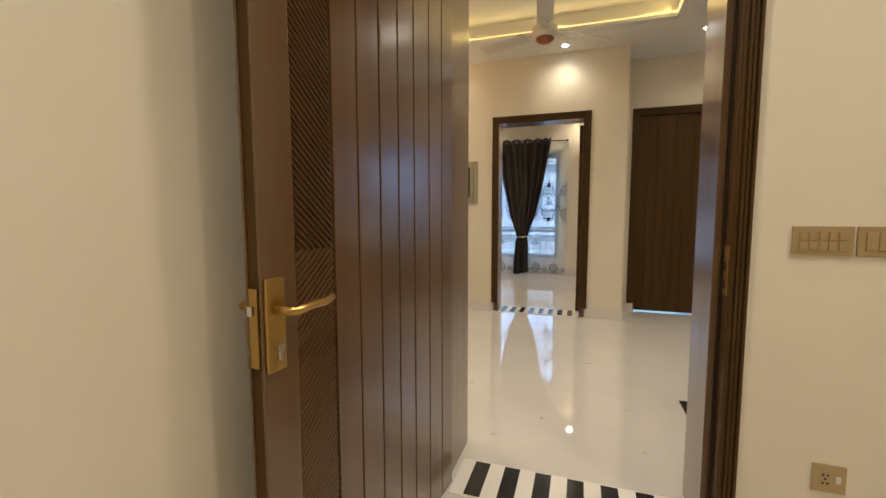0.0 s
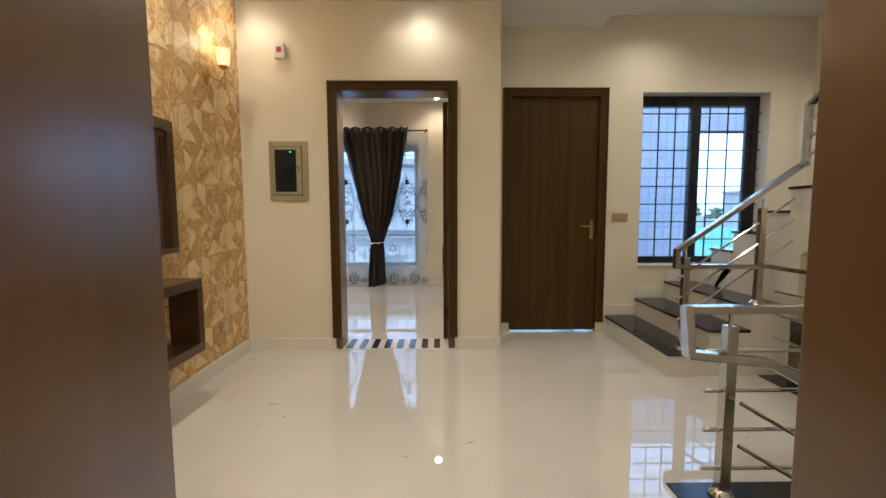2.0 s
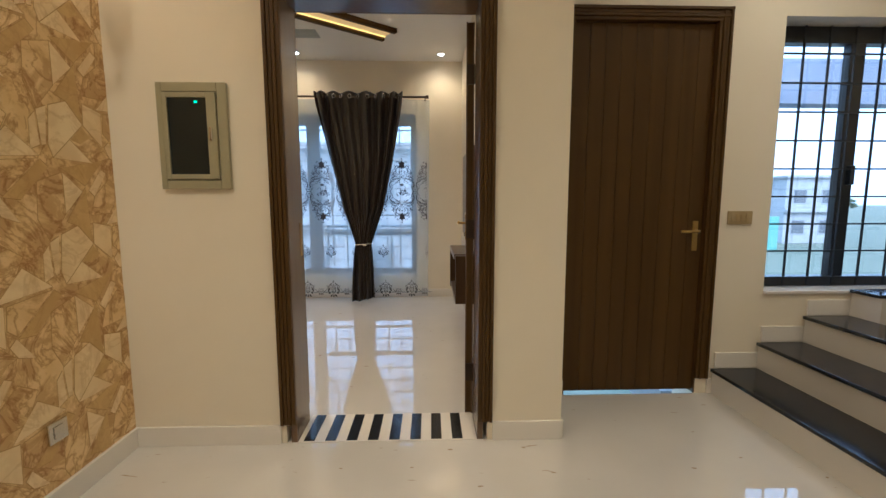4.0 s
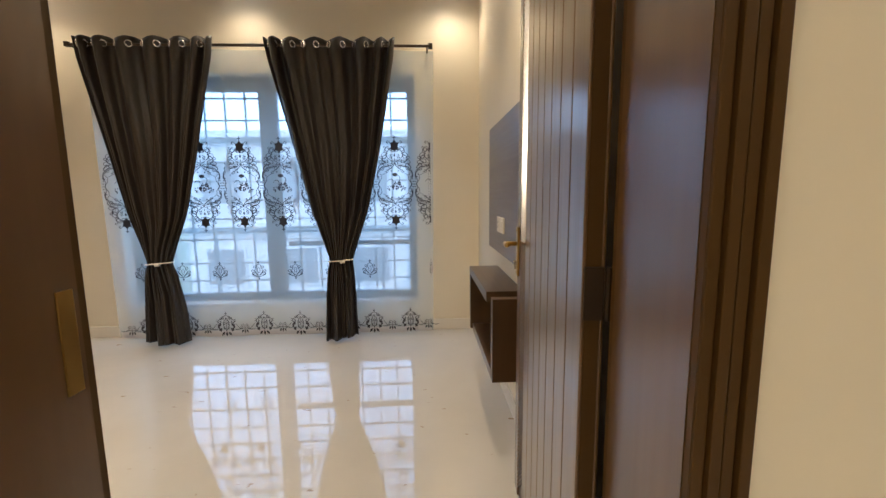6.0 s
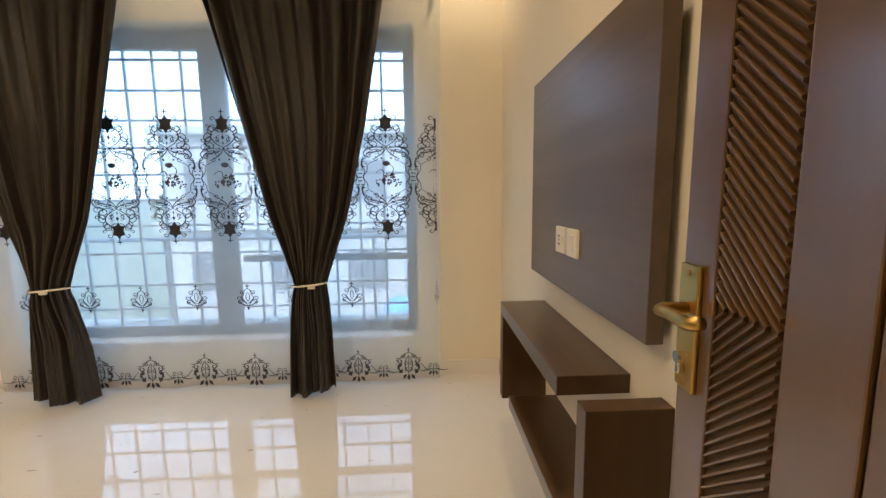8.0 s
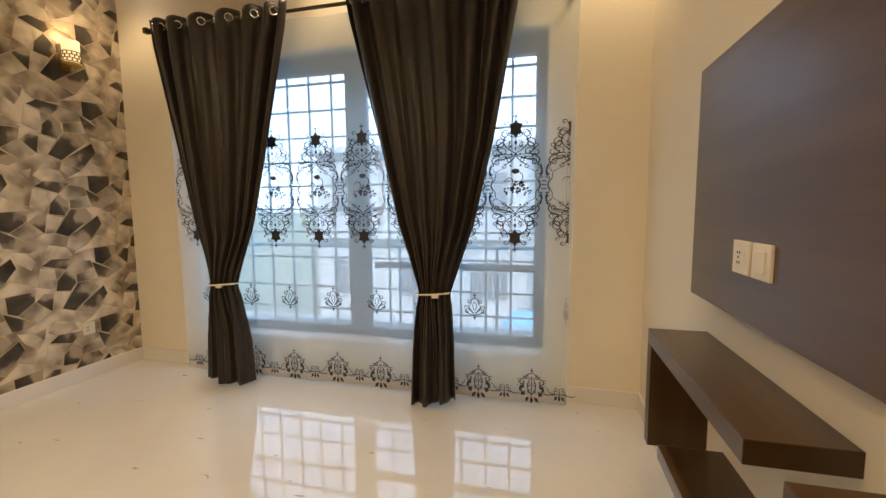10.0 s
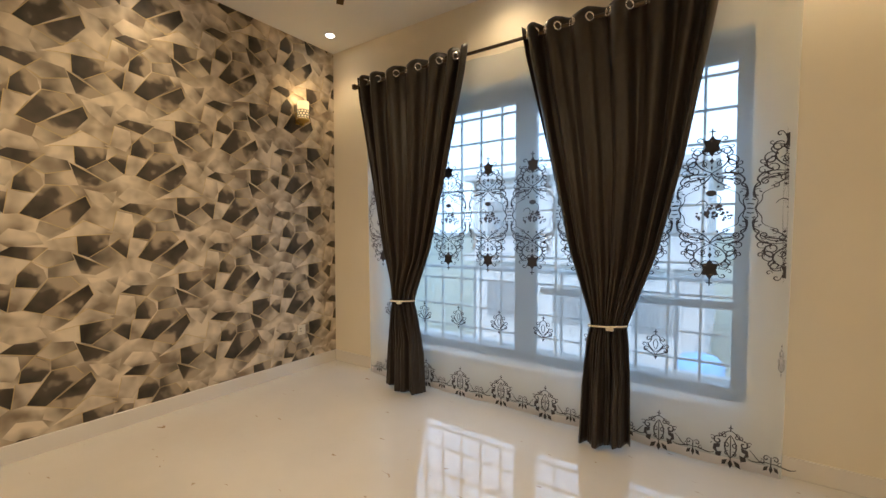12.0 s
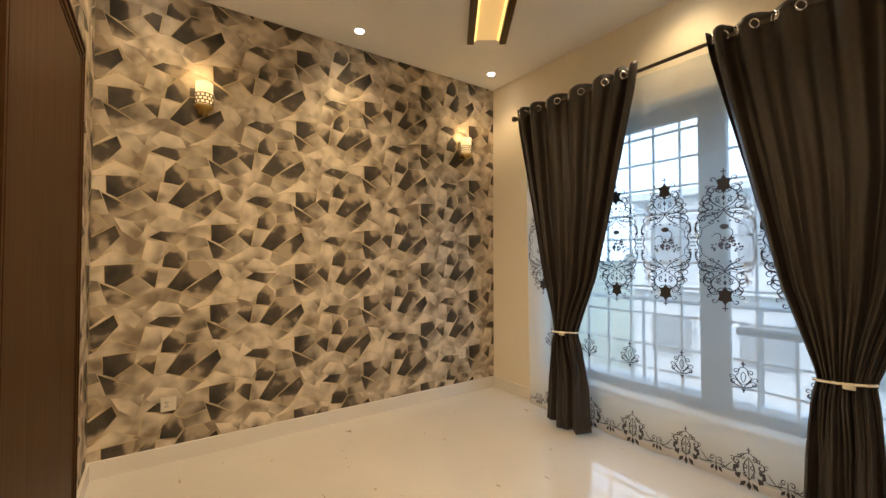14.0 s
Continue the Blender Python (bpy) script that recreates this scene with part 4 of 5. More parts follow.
w2 = window("window_2", "wide grey sliding window with a bar grille", WX0, WX1, WZ0, WZ1, 9.56, ((-1.320, -1.243), (-1.240, -1.162)), BV, BH, SASH, GRILLE, 0.07, 0.09, 0.007, ((-1.125, -0.02, 0.80),))
part("window_sill", box(WX0, WX1, 9.43, 9.56, WZ0 - 0.02, WZ0 + 0.003, 0.003), PLASTER, w2, "white stone sill")

# curtain rod with ring ends
rod = thing("curtain_rod", "dark bronze curtain rod with end caps", "curtain rod", "", (-1.18, 9.22, 2.41))
rb = bmesh.new()
tube(rb, (-2.60, 9.22, 2.41), (0.19, 9.22, 2.41), 0.011, 12)
BRONZE = mat("dark_bronze", (0.09, 0.065, 0.045), 0.35, 0.7)
part("pole", rb, BRONZE, rod)
for x in (-2.60, 0.19):
    part("end_cap", box(x - 0.016, x + 0.016, 9.202, 9.238, 2.392, 2.428, 0.004), BRONZE, rod)
for x in (-2.58, 0.165):
    bb = bmesh.new()
    tube(bb, (x, 9.22, 2.405), (x, 9.44, 2.36), 0.007, 8)
    add_box(bb, x - 0.014, x + 0.014, 9.43, 9.44, 2.33, 2.40)
    part("bracket", bb, BRONZE, rod)


def curtain(x_top, x_mid, x_tie, x_bot, label, seed):
    """Heavy eyelet curtain gathered by a tie; each argument gives the two edges at that height."""
    rngc = random.Random(seed)
    c = thing("curtain", label, "curtain", "heavy curtains", ((x_tie[0] + x_tie[1]) / 2, 9.2, 0.01))
    knots = [(2.455, x_top), (2.30, tuple(a + (b - a) * 0.12 for a, b in zip(x_top, x_mid))), (1.59, x_mid)]
    q = 0.45
    knots.append((1.10, tuple(a + (b - a) * q for a, b in zip(x_mid, x_tie))))
    knots.append((0.85, tuple(a + (b - a) * 0.80 for a, b in zip(x_mid, x_tie))))
    knots += [(0.70, x_tie), (0.62, tuple(a + (b - a) * 0.35 for a, b in zip(x_tie, x_bot))), (0.35, tuple(a + (b - a) * 0.75 for a, b in zip(x_tie, x_bot))), (0.012, x_bot)]

    def edges(z):
        for (za, ea), (zb, eb) in zip(knots, knots[1:]):
            if z >= zb:
                f = (za - z) / (za - zb)
                return [a + (b - a) * f for a, b in zip(ea, eb)]
        return list(x_bot)

    nu, nz, folds = 220, 90, 7
    depth = [rngc.uniform(0.6, 1.25) for _ in range(folds + 1)]
    keep = [rngc.uniform(0.1, 0.9) for _ in range(folds + 1)]      # how far down each fold stays deep
    lean = [rngc.uniform(-0.22, 0.22) for _ in range(folds + 2)]

    def across(u):
        return u - 0.42 * math.sin(2 * math.pi * u) / (2 * math.pi)   # narrow pleats at both edges

    bm = bmesh.new()
    rows = []
    for j in range(nz + 1):
        z = 2.455 - (2.455 - 0.012) * j / nz
        e0, e1 = edges(z)
        fall = min(1.0, max(0.0, (2.40 - z) / 0.8))                 # 0 at the rod, 1 in the body
        near = math.exp(-((z - 0.70) / 0.30) ** 2)                  # gathered by the tie
        skirt = min(1.0, max(0.0, (0.66 - z) / 0.35))
        row = []
        for i in range(nu + 1):
            u = i / nu
            s = u * folds
            k = int(min(s, folds - 1e-6))
            f = s - k
            amp0 = depth[k] * (1 - f) + depth[k + 1] * f
            kp = keep[k] * (1 - f) + keep[k + 1] * f
            ph = s + fall * (lean[k] * (1 - f) + lean[k + 1] * f)
            wave = math.sin(2 * math.pi * ph)
            crisp = math.copysign(abs(wave) ** 0.7, wave)
            amp = 0.036 * amp0 * (1 - fall * (1 - 0.45 - 0.5 * kp)) * (1 - 0.40 * near)
            dy = amp * crisp * (1 - 0.6 * skirt)
            dy += 0.0115 * fall * math.sin(2 * math.pi * (2.6 * ph + kp)) * (0.5 + 0.8 * near) * (1 - 0.5 * skirt)
            dy += skirt * 0.030 * math.sin(2 * math.pi * (3.2 * u + 0.2 * seed) + 0.7 * math.sin(5 * u))
            round_ = math.sin(math.pi * u)
            bulge = 0.075 * round_ * max(near, 0.35 * fall) + 0.02 * round_ * skirt
            x = e0 + (e1 - e0) * (across(u) * (1 - 0.7 * max(near, skirt)) + u * 0.7 * max(near, skirt))
            sag = 0.014 * math.sin(2 * math.pi * s + 1.2) * max(0, 1 - j / 4)
            hem_z = 0.018 * (1 + math.sin(4.3 * u + 1.9 * seed)) * max(0.0, 1 - (z - 0.012) / 0.12)
            row.append(bm.verts.new((x, 9.20 + dy - bulge, z + sag + hem_z)))
        rows.append(row)
    for a, b in zip(rows, rows[1:]):
        for i in range(nu):
            bm.faces.new((a[i], a[i + 1], b[i + 1], b[i]))
    cl = part("drape", bm, CURTAIN, c, "charcoal cloth in deep folds", True)
    so = cl.modifiers.new("thickness", "SOLIDIFY")
    so.thickness = 0.003
    width = x_top[1] - x_top[0]
    for i in range(1, 2 * folds):
        u = i / (2 * folds)
        slope = width * (1 - 0.42 * math.cos(2 * math.pi * u)) / folds
        along = Vector((slope, 0.20 * (1 if i % 2 == 0 else -1), 0)).normalized()
        mid = Vector((x_top[0] + width * across(u), 9.198, 2.41))
        ring = bmesh.new()
        for off in (-0.004, 0.004):
            o = mid + Vector((along.y, -along.x, 0)) * off
            merge(ring, sweep([o + along * (0.023 * math.cos(a)) + Vector((0, 0, 0.023 * math.sin(a))) for a in [2 * math.pi * k / 16 for k in range(17)]], 0.0055, 6))
        part("eyelet", ring, CHROME, c, "", True)
    cx, hw = (x_tie[0] + x_tie[1]) / 2, (x_tie[1] - x_tie[0]) / 2 + 0.004
    loop = [(cx + hw * math.cos(a), 9.168 + 0.070 * math.sin(a), 0.70 + 0.01 * math.cos(a + 0.6)) for a in [2 * math.pi * k / 28 for k in range(29)]]
    tie = part("tie_band", sweep(loop, 0.006, 8), IVORY, c, "pale cord tie", True)
    part("clasp", box(cx + 0.01, cx + 0.05, 9.082, 9.102, 0.688, 0.710, 0.005), IVORY, tie)
    return c


curtain((-2.55, -1.50), (-2.365, -1.674), (-2.147, -1.947), (-2.245, -1.87), "charcoal eyelet curtain tied back, hem on the floor", 1)
curtain((-1.115, -0.093), (-0.924, -0.233), (-0.676, -0.485), (-0.742, -0.458), "charcoal eyelet curtain tied back, hem on the floor", 2)

# sheer voile with embroidery
SX0, SX1, SY = -2.52, 0.185, 9.300
sheer = thing("sheer_curtain", "white voile sheer with dark embroidered medallions", "curtain", "", (-1.17, SY, 0.04))


def sheer_y(x, z=1.0):
    return SY + 0.010 * math.sin(x * 9.0) + 0.006 * math.sin(x * 23.0 + 1.0)


bm = bmesh.new()
rows = []
for j in range(25):
    z = 0.035 + (2.40 - 0.035) * j / 24
    rows.append([bm.verts.new((SX0 + (SX1 - SX0) * i / 240 - 0.06 * (0.5 - i / 240) * (z / 2.4), sheer_y(SX0 + (SX1 - SX0) * i / 240), z)) for i in range(241)])
for a, b in zip(rows, rows[1:]):
    for i in range(240):
        bm.faces.new((a[i], a[i + 1], b[i + 1], b[i]))
part("voile", bm, SHEER, sheer, "", True)


def stroke(bm, pts, w, mirror=True):
    for sgn in ((1, -1) if mirror else (1,)):
        prev = None
        n = len(pts)
        for i, (x, z) in enumerate(pts):
            a, b = pts[max(i - 1, 0)], pts[min(i + 1, n - 1)]
            dx, dz = b[0] - a[0], b[1] - a[1]
            l = math.hypot(dx, dz) or 1
            ww = 1.0 * w * (0.45 + 0.55 * math.sin(math.pi * (i + 0.5) / n))
            ox, oz = -dz / l * ww / 2, dx / l * ww / 2
            cur = (bm.verts.new((sgn * (x + ox), 0, z + oz)), bm.verts.new((sgn * (x - ox), 0, z - oz)))
            if prev:
                bm.faces.new((prev[0], cur[0], cur[1], prev[1]))
            prev = cur


def blob(bm, pts, mirror=False):
    for sgn in ((1, -1) if mirror else (1,)):
        bm.faces.new([bm.verts.new((sgn * x, 0.0005, z)) for x, z in pts])


def scroll(cx, cz, r, a0, turns, n=16):
    return [(cx + r * (1 - 0.8 * k / n) * math.cos(a0 + turns * 2 * math.pi * k / n), cz + r * (1 - 0.8 * k / n) * math.sin(a0 + turns * 2 * math.pi * k / n)) for k in range(n + 1)]


def curve(p0, p1, p2, p3, n=12):
    return [tuple((1 - t) ** 3 * a + 3 * (1 - t) ** 2 * t * b + 3 * (1 - t) * t * t * c + t ** 3 * d for a, b, c, d in zip(p0, p1, p2, p3)) for t in [k / n for k in range(n + 1)]]


def star(cx, cz, r):
    return [(cx + r * (1 if k % 2 == 0 else 0.66) * math.sin(math.pi * k / 6) * 0.74, cz + r * (1 if k % 2 == 0 else 0.66) * math.cos(math.pi * k / 6)) for k in range(12)]


def rounded(p, n=5):
    """A smooth line through the points."""
    q = [p[0]] + list(p) + [p[-1]]
    out = []
    for a, b, c, d in zip(q, q[1:], q[2:], q[3:]):
        for k in range(n):
            t = k / n
            out.append(tuple(0.5 * (2 * v + (w - u) * t + (2 * u - 5 * v + 4 * w - x) * t * t + (3 * v - u - 3 * w + x) * t ** 3) for u, v, w, x in zip(a, b, c, d)))
    return out + [p[-1]]


OUTLINE = [(0.024, 0.262), (0.056, 0.275), (0.074, 0.252), (0.058, 0.228), (0.084, 0.208), (0.084, 0.178), (0.066, 0.164), (0.098, 0.152), (0.116, 0.128), (0.106, 0.106), (0.126, 0.086), (0.124, 0.056), (0.112, 0.034), (0.122, 0.0)]


def medallion():
    bm = bmesh.new()
    for s in (1, -1):
        f = 1.0 if s > 0 else 0.96

        def m(pts):
            return [(x, z * s * f) for x, z in pts]
        blob(bm, m(star(0, 0.288, 0.050)))
        stroke(bm, m(rounded(OUTLINE)), 0.0065)
        stroke(bm, m([(0, 0.335), (0, 0.352), (0, 0.366)]), 0.006, False)
        stroke(bm, m([(-0.012, 0.352), (0, 0.353), (0.012, 0.352)]), 0.006, False)
        stroke(bm, m(scroll(0.050, 0.262, 0.024, 2.4, -1.1)), 0.006)
        stroke(bm, m(scroll(0.072, 0.214, 0.028, 1.9, -1.15)), 0.006)
        stroke(bm, m(scroll(0.046, 0.315, 0.014, 3.4, -1.0)), 0.005)
        stroke(bm, m(curve((0.0, 0.165), (0.055, 0.19), (0.085, 0.235), (0.030, 0.262))), 0.006)
        stroke(bm, m(curve((0.0, 0.165), (0.03, 0.12), (0.085, 0.15), (0.105, 0.115))), 0.006)
        stroke(bm, m(curve((0.105, 0.115), (0.135, 0.105), (0.125, 0.06), (0.118, 0.05))), 0.0065)
        stroke(bm, m(curve((0.022, 0.155), (0.05, 0.165), (0.08, 0.165), (0.10, 0.14))), 0.004)
        stroke(bm, m(curve((0.020, 0.146), (0.05, 0.150), (0.075, 0.150), (0.094, 0.128))), 0.004)
        stroke(bm, m(curve((0.0, 0.165), (0.0, 0.14), (0.03, 0.115), (0.07, 0.095))), 0.0055)
        stroke(bm, m(curve((0.012, 0.185), (0.04, 0.21), (0.035, 0.235), (0.014, 0.225))), 0.004)
        blob(bm, m([(0, 0.205), (0.008, 0.218), (0, 0.235), (-0.008, 0.218)]))
        blob(bm, m([(0, 0.175), (0.004, 0.19), (0, 0.20), (-0.004, 0.19)]))
        stroke(bm, m(scroll(0.030, 0.205, 0.016, 0.5, 1.1)), 0.0045)
        stroke(bm, m(scroll(0.098, 0.165, 0.018, 2.2, -1.0)), 0.0045)
        stroke(bm, m(curve((0.05, 0.128), (0.07, 0.135), (0.09, 0.125), (0.10, 0.105))), 0.0035)
        stroke(bm, m(curve((0.0, 0.252), (0.02, 0.24), (0.03, 0.25), (0.036, 0.275))), 0.0045)
        stroke(bm, m(curve((0.104, 0.085), (0.122, 0.09), (0.138, 0.075), (0.124, 0.045))), 0.004)
    stroke(bm, [(0.104 * math.cos(a) + 0.008 + 0.006 * math.cos(9 * a), 0.105 * math.sin(a)) for a in [-1.05 + 2.1 * k / 36 for k in range(37)]], 0.004)
    for s in (1, -1):
        for cx, cz, r, a0, tn, w in ((0.062, 0.172, 0.022, 0.4, 1.1, 0.005), (0.088, 0.118, 0.018, 2.0, -1.1, 0.005), (0.030, 0.132, 0.015, 4.0, 1.0, 0.0045), (0.024, 0.262, 0.013, 1.0, -1.0, 0.004), (0.100, 0.205, 0.014, 2.6, 1.0, 0.0045), (0.056, 0.098, 0.014, 1.2, 1.1, 0.004), (0.070, 0.282, 0.012, 3.0, 1.0, 0.004)):
            stroke(bm, scroll(cx, cz * s, r, a0 * s, tn * s), w)
        for x, z in ((0.018, 0.158), (0.045, 0.142), (0.078, 0.148), (0.052, 0.232), (0.088, 0.185), (0.022, 0.10)):
            blob(bm, [(x - 0.004, z * s), (x + 0.003, (z + 0.008) * s), (x + 0.009, (z + 0.004) * s), (x + 0.003, (z - 0.005) * s)], True)
    for k in range(9):
        a = -0.7 + 1.4 * k / 8
        stroke(bm, [(0.114 * math.cos(a) + 0.012, 0.11 * math.sin(a)), (0.127 * math.cos(a) + 0.012, 0.12 * math.sin(a))], 0.006)
    stroke(bm, curve((-0.055, 0.02), (-0.03, 0.06), (0.0, 0.03), (-0.02, 0.0)), 0.004, False)
    stroke(bm, curve((0.01, 0.07), (0.045, 0.06), (0.04, 0.03), (0.02, 0.01)), 0.004, False)
    r = random.Random(9)
    soft = []
    for k in range(64):
        a, d = r.uniform(0, 6.28), r.uniform(0, 1) ** 0.6
        x, z, q = 0.072 * d * math.cos(a) + 0.003, -0.014 + 0.036 * d * math.sin(a) - 0.12 * (d * math.cos(a)) ** 2 * 0.15, r.uniform(0.004, 0.010)
        soft.append([(x + q * r.uniform(0.5, 1.1) * math.cos(b), z + q * r.uniform(0.5, 1.1) * math.sin(b)) for b in [2 * math.pi * i / 6 for i in range(6)]])
    soft.append([(0.0 + 0.020 * math.cos(b), 0.075 + 0.014 * math.sin(b) * (1.2 if math.sin(b) < 0 else 0.8)) for b in [2 * math.pi * i / 9 for i in range(9)]])
    fl = bmesh.new()
    for p in soft:
        blob(fl, p)
    return finish(bm), finish(fl)


def motif():
    bm = bmesh.new()
    stroke(bm, curve((0.0, 0.052), (0.03, 0.045), (0.012, 0.02), (0.028, 0.012)), 0.0055)
    stroke(bm, curve((0.028, 0.012), (0.045, -0.005), (0.015, -0.018), (0.0, -0.045)), 0.0055)
    stroke(bm, scroll(0.042, -0.022, 0.014, 2.6, -1.1), 0.006)
    stroke(bm, curve((0.0, -0.045), (0.02, -0.035), (0.04, -0.04), (0.05, -0.012)), 0.0055)
    stroke(bm, scroll(0.030, 0.030, 0.012, 2.6, -1.1), 0.0045)
    stroke(bm, scroll(0.050, 0.000, 0.012, 3.6, -1.0), 0.0045)
    stroke(bm, curve((0.0, 0.030), (0.016, 0.018), (0.010, -0.006), (0.0, -0.020)), 0.0045)
    stroke(bm, curve((0.0, -0.030), (0.022, -0.022), (0.026, 0.0), (0.040, 0.012)), 0.004)
    stroke(bm, [(0, 0.05), (0, 0.066), (0, 0.078)], 0.006, False)
    stroke(bm, [(-0.010, 0.066), (0, 0.067), (0.010, 0.066)], 0.006, False)
    blob(bm, [(-0.009, -0.05), (0.009, -0.05), (0, -0.07)])
    return finish(bm)


def border_motif():
    bm = bmesh.new()
    stroke(bm, curve((0.0, 0.075), (0.03, 0.065), (0.03, 0.04), (0.055, 0.04)), 0.005)
    stroke(bm, scroll(0.050, 0.025, 0.018, 1.6, -1.1), 0.007)
    stroke(bm, curve((0.0, 0.055), (0.03, 0.02), (0.03, -0.01), (0.0, -0.04)), 0.006)
    for cx, cz, r, a0, tn in ((0.024, 0.052, 0.014, 2.0, -1.1), (0.016, 0.012, 0.012, 0.5, 1.1), (0.040, 0.052, 0.010, 3.0, 1.0), (0.014, -0.022, 0.011, 2.2, -1.0), (0.070, 0.030, 0.012, 0.6, 1.0)):
        stroke(bm, scroll(cx, cz, r, a0, tn), 0.0045)
    stroke(bm, [(0, 0.05), (0, 0.0), (0, -0.05)], 0.005, False)
    stroke(bm, curve((0.072, 0.012), (0.095, -0.005), (0.100, -0.03), (0.130, -0.03)), 0.004)
    blob(bm, [(0.040, 0.012), (0.066, 0.006), (0.070, -0.018), (0.050, -0.030), (0.056, -0.010), (0.042, -0.004)], True)
    blob(bm, [(0.034, -0.020), (0.058, -0.026), (0.060, -0.040), (0.040, -0.048)], True)
    blob(bm, [(0.0, -0.045), (0.010, -0.065), (0.0, -0.085), (-0.010, -0.065)])
    blob(bm, [(0.012, -0.048), (0.034, -0.056), (0.040, -0.078), (0.020, -0.070)], True)
    stroke(bm, [(0, 0.07), (0, 0.085), (0, 0.098)], 0.005, False)
    stroke(bm, [(-0.009, 0.085), (0, 0.086), (0.009, 0.085)], 0.005, False)
    return finish(bm)


def border_link():
    bm = bmesh.new()
    stroke(bm, scroll(0.018, 0.022, 0.013, 2.8, -1.1), 0.005)
    stroke(bm, scroll(0.034, 0.004, 0.011, 1.2, 1.0), 0.0045)
    stroke(bm, [(0, 0.03), (0, 0.01), (0, -0.01)], 0.005, False)
    stroke(bm, curve((0.0, 0.0), (0.03, 0.01), (0.06, -0.02), (0.092, 0.0)), 0.005)
    blob(bm, [(0.0, -0.004), (0.008, -0.022), (0.0, -0.040), (-0.008, -0.022)])
    blob(bm, [(0.010, -0.010), (0.026, -0.016), (0.030, -0.034), (0.014, -0.028)], True)
    return finish(bm)


def stitch(name, me, x, z, material, sx=1.0, sz=1.0):
    me.name = name
    if not me.materials:
        me.materials.append(material)
    ob = new(name, me)
    ob.parent = sheer
    ob.matrix_parent_inverse = sheer.matrix_basis.inverted()
    ob.location = (x, sheer_y(x) - 0.016, z)
    ob.scale = (sx, 1, sz)
    return ob


(MED, FLO), MOT, BOR, LNK = medallion(), motif(), border_motif(), border_link()
for k in range(-3, 5):
    stitch("medallion", MED, -1.39 + 0.3175 * k, 1.325, THREAD, 1.16, 1.09)
    stitch("flower_spray", FLO, -1.39 + 0.3175 * k, 1.325, THREAD_SOFT, 1.16, 1.09)
    if k > -3:
        stitch("small_motif", MOT, -1.642 + 0.3165 * k + 0.02, 0.600, THREAD, 1.1, 1.12)
# the last medallion is cut by the sheer's edge, where the cloth is folded on itself
half = bmesh.new()
half.from_mesh(MED)
bmesh.ops.bisect_plane(half, geom=half.verts[:] + half.edges[:] + half.faces[:], plane_co=(-0.016, 0, 0), plane_no=(1, 0, 0), clear_outer=True)
stitch("half_medallion", finish(half), 0.198, 1.325, THREAD, 1.16, 1.09)
stitch("folded_medallion", MED, 0.170, 1.325, THREAD_SOFT, 0.075, 1.02)
stitch("folded_motif", MOT, 0.172, 0.600, THREAD, 0.22, 1.12)
for k in range(-3, 6):
    x = -1.607 + 0.3185 * k
    if SX0 + 0.05 < x < SX1 - 0.05:
        stitch("border_motif", BOR, x, 0.132, THREAD, 1.06, 1.2)
    if SX0 + 0.08 < x + 0.16 < SX1 - 0.0:
        stitch("border_link", LNK, x + 0.159, 0.102, THREAD, 1.0, 1.15)
hem = bmesh.new()
rows = []
for z in (0.036, 0.082):
    rows.append([hem.verts.new((SX0 + 0.02 + (SX1 - SX0 - 0.03) * i / 120, sheer_y(SX0 + 0.02 + (SX1 - SX0 - 0.03) * i / 120) - 0.008, z)) for i in range(121)])
for i in range(120):
    hem.faces.new((rows[0][i], rows[0][i + 1], rows[1][i + 1], rows[1][i]))
HEM = mat("grey_net_hem", (0.50, 0.50, 0.53), 0.7)
part("hem", hem, HEM, sheer, "grey net hem", True)

# wenge panel and shelves on the right wall
XW = 0.61
tv = thing("media_panel", "flat wenge television panel on the cream wall", "wall panel", "", (0.58, 8.0, 1.27))
part("board", box(0.550, 0.588, 7.555, 8.463, 0.896, 1.642, 0.002), PANELWOOD, tv)
for y in (7.62, 8.01, 8.40):
    part("batten", box(0.588, XW, y - 0.02, y + 0.02, 0.93, 1.61), WENGE_Z, tv)
for i, (y, hol) in enumerate(((8.08, True), (7.976, False))):
    plate("wall_socket", "ivory socket on the wenge panel", (0.550, y, 1.062), 0.088, 0.086, 1, 1, -90, IVORY, hol)
upper = thing("hooked_shelf", "wenge wall shelf with one upright end", "shelf", "", (0.52, 8.1, 0.74))
part("top_board", box(0.42, XW, 7.72, 8.466, 0.706, 0.757, 0.002), WENGE, upper)
part("side_board", box(0.42, XW, 8.415, 8.466, 0.34, 0.706, 0.002), WENGE_Z, upper)
lower = thing("hooked_shelf", "wenge wall shelf with a raised box end", "shelf", "", (0.52, 7.9, 0.4))
part("bottom_board", box(0.42, XW, 7.58, 8.285, 0.372, 0.418, 0.002), WENGE, lower)
part("side_board", box(0.42, XW, 7.535, 7.585, 0.372, 0.765, 0.002), WENGE_Z, lower)

# wallpaper print: shards with gold lines in a half-drop repeat, drawn in centimetres
SHARD_CELL, SHARD_LINES = [], []


def shard(kind, dark, light, *pts):
    """One printed shard; it fades from its corner number dark to its corner number light."""
    SHARD_CELL.append((kind, dark, light, pts))


def gold(*pts):
    SHARD_LINES.extend(zip(pts, pts[1:]))


shard("p", 2, 1, (-37.4, 8.2), (-28.1, 13.6), (-16, 8.1), (-32.4, 4.9))
shard("p", 4, 1, (-15.5, 7.9), (-13, 20), (-5.1, 18.2), (-4.4, 10.5), (-7.5, 5.1))
shard("m", 2, 0, (2, 17.1), (7.9, 23.1), (17.6, 21.6), (19.2, 16.6), (7.8, 13.3))
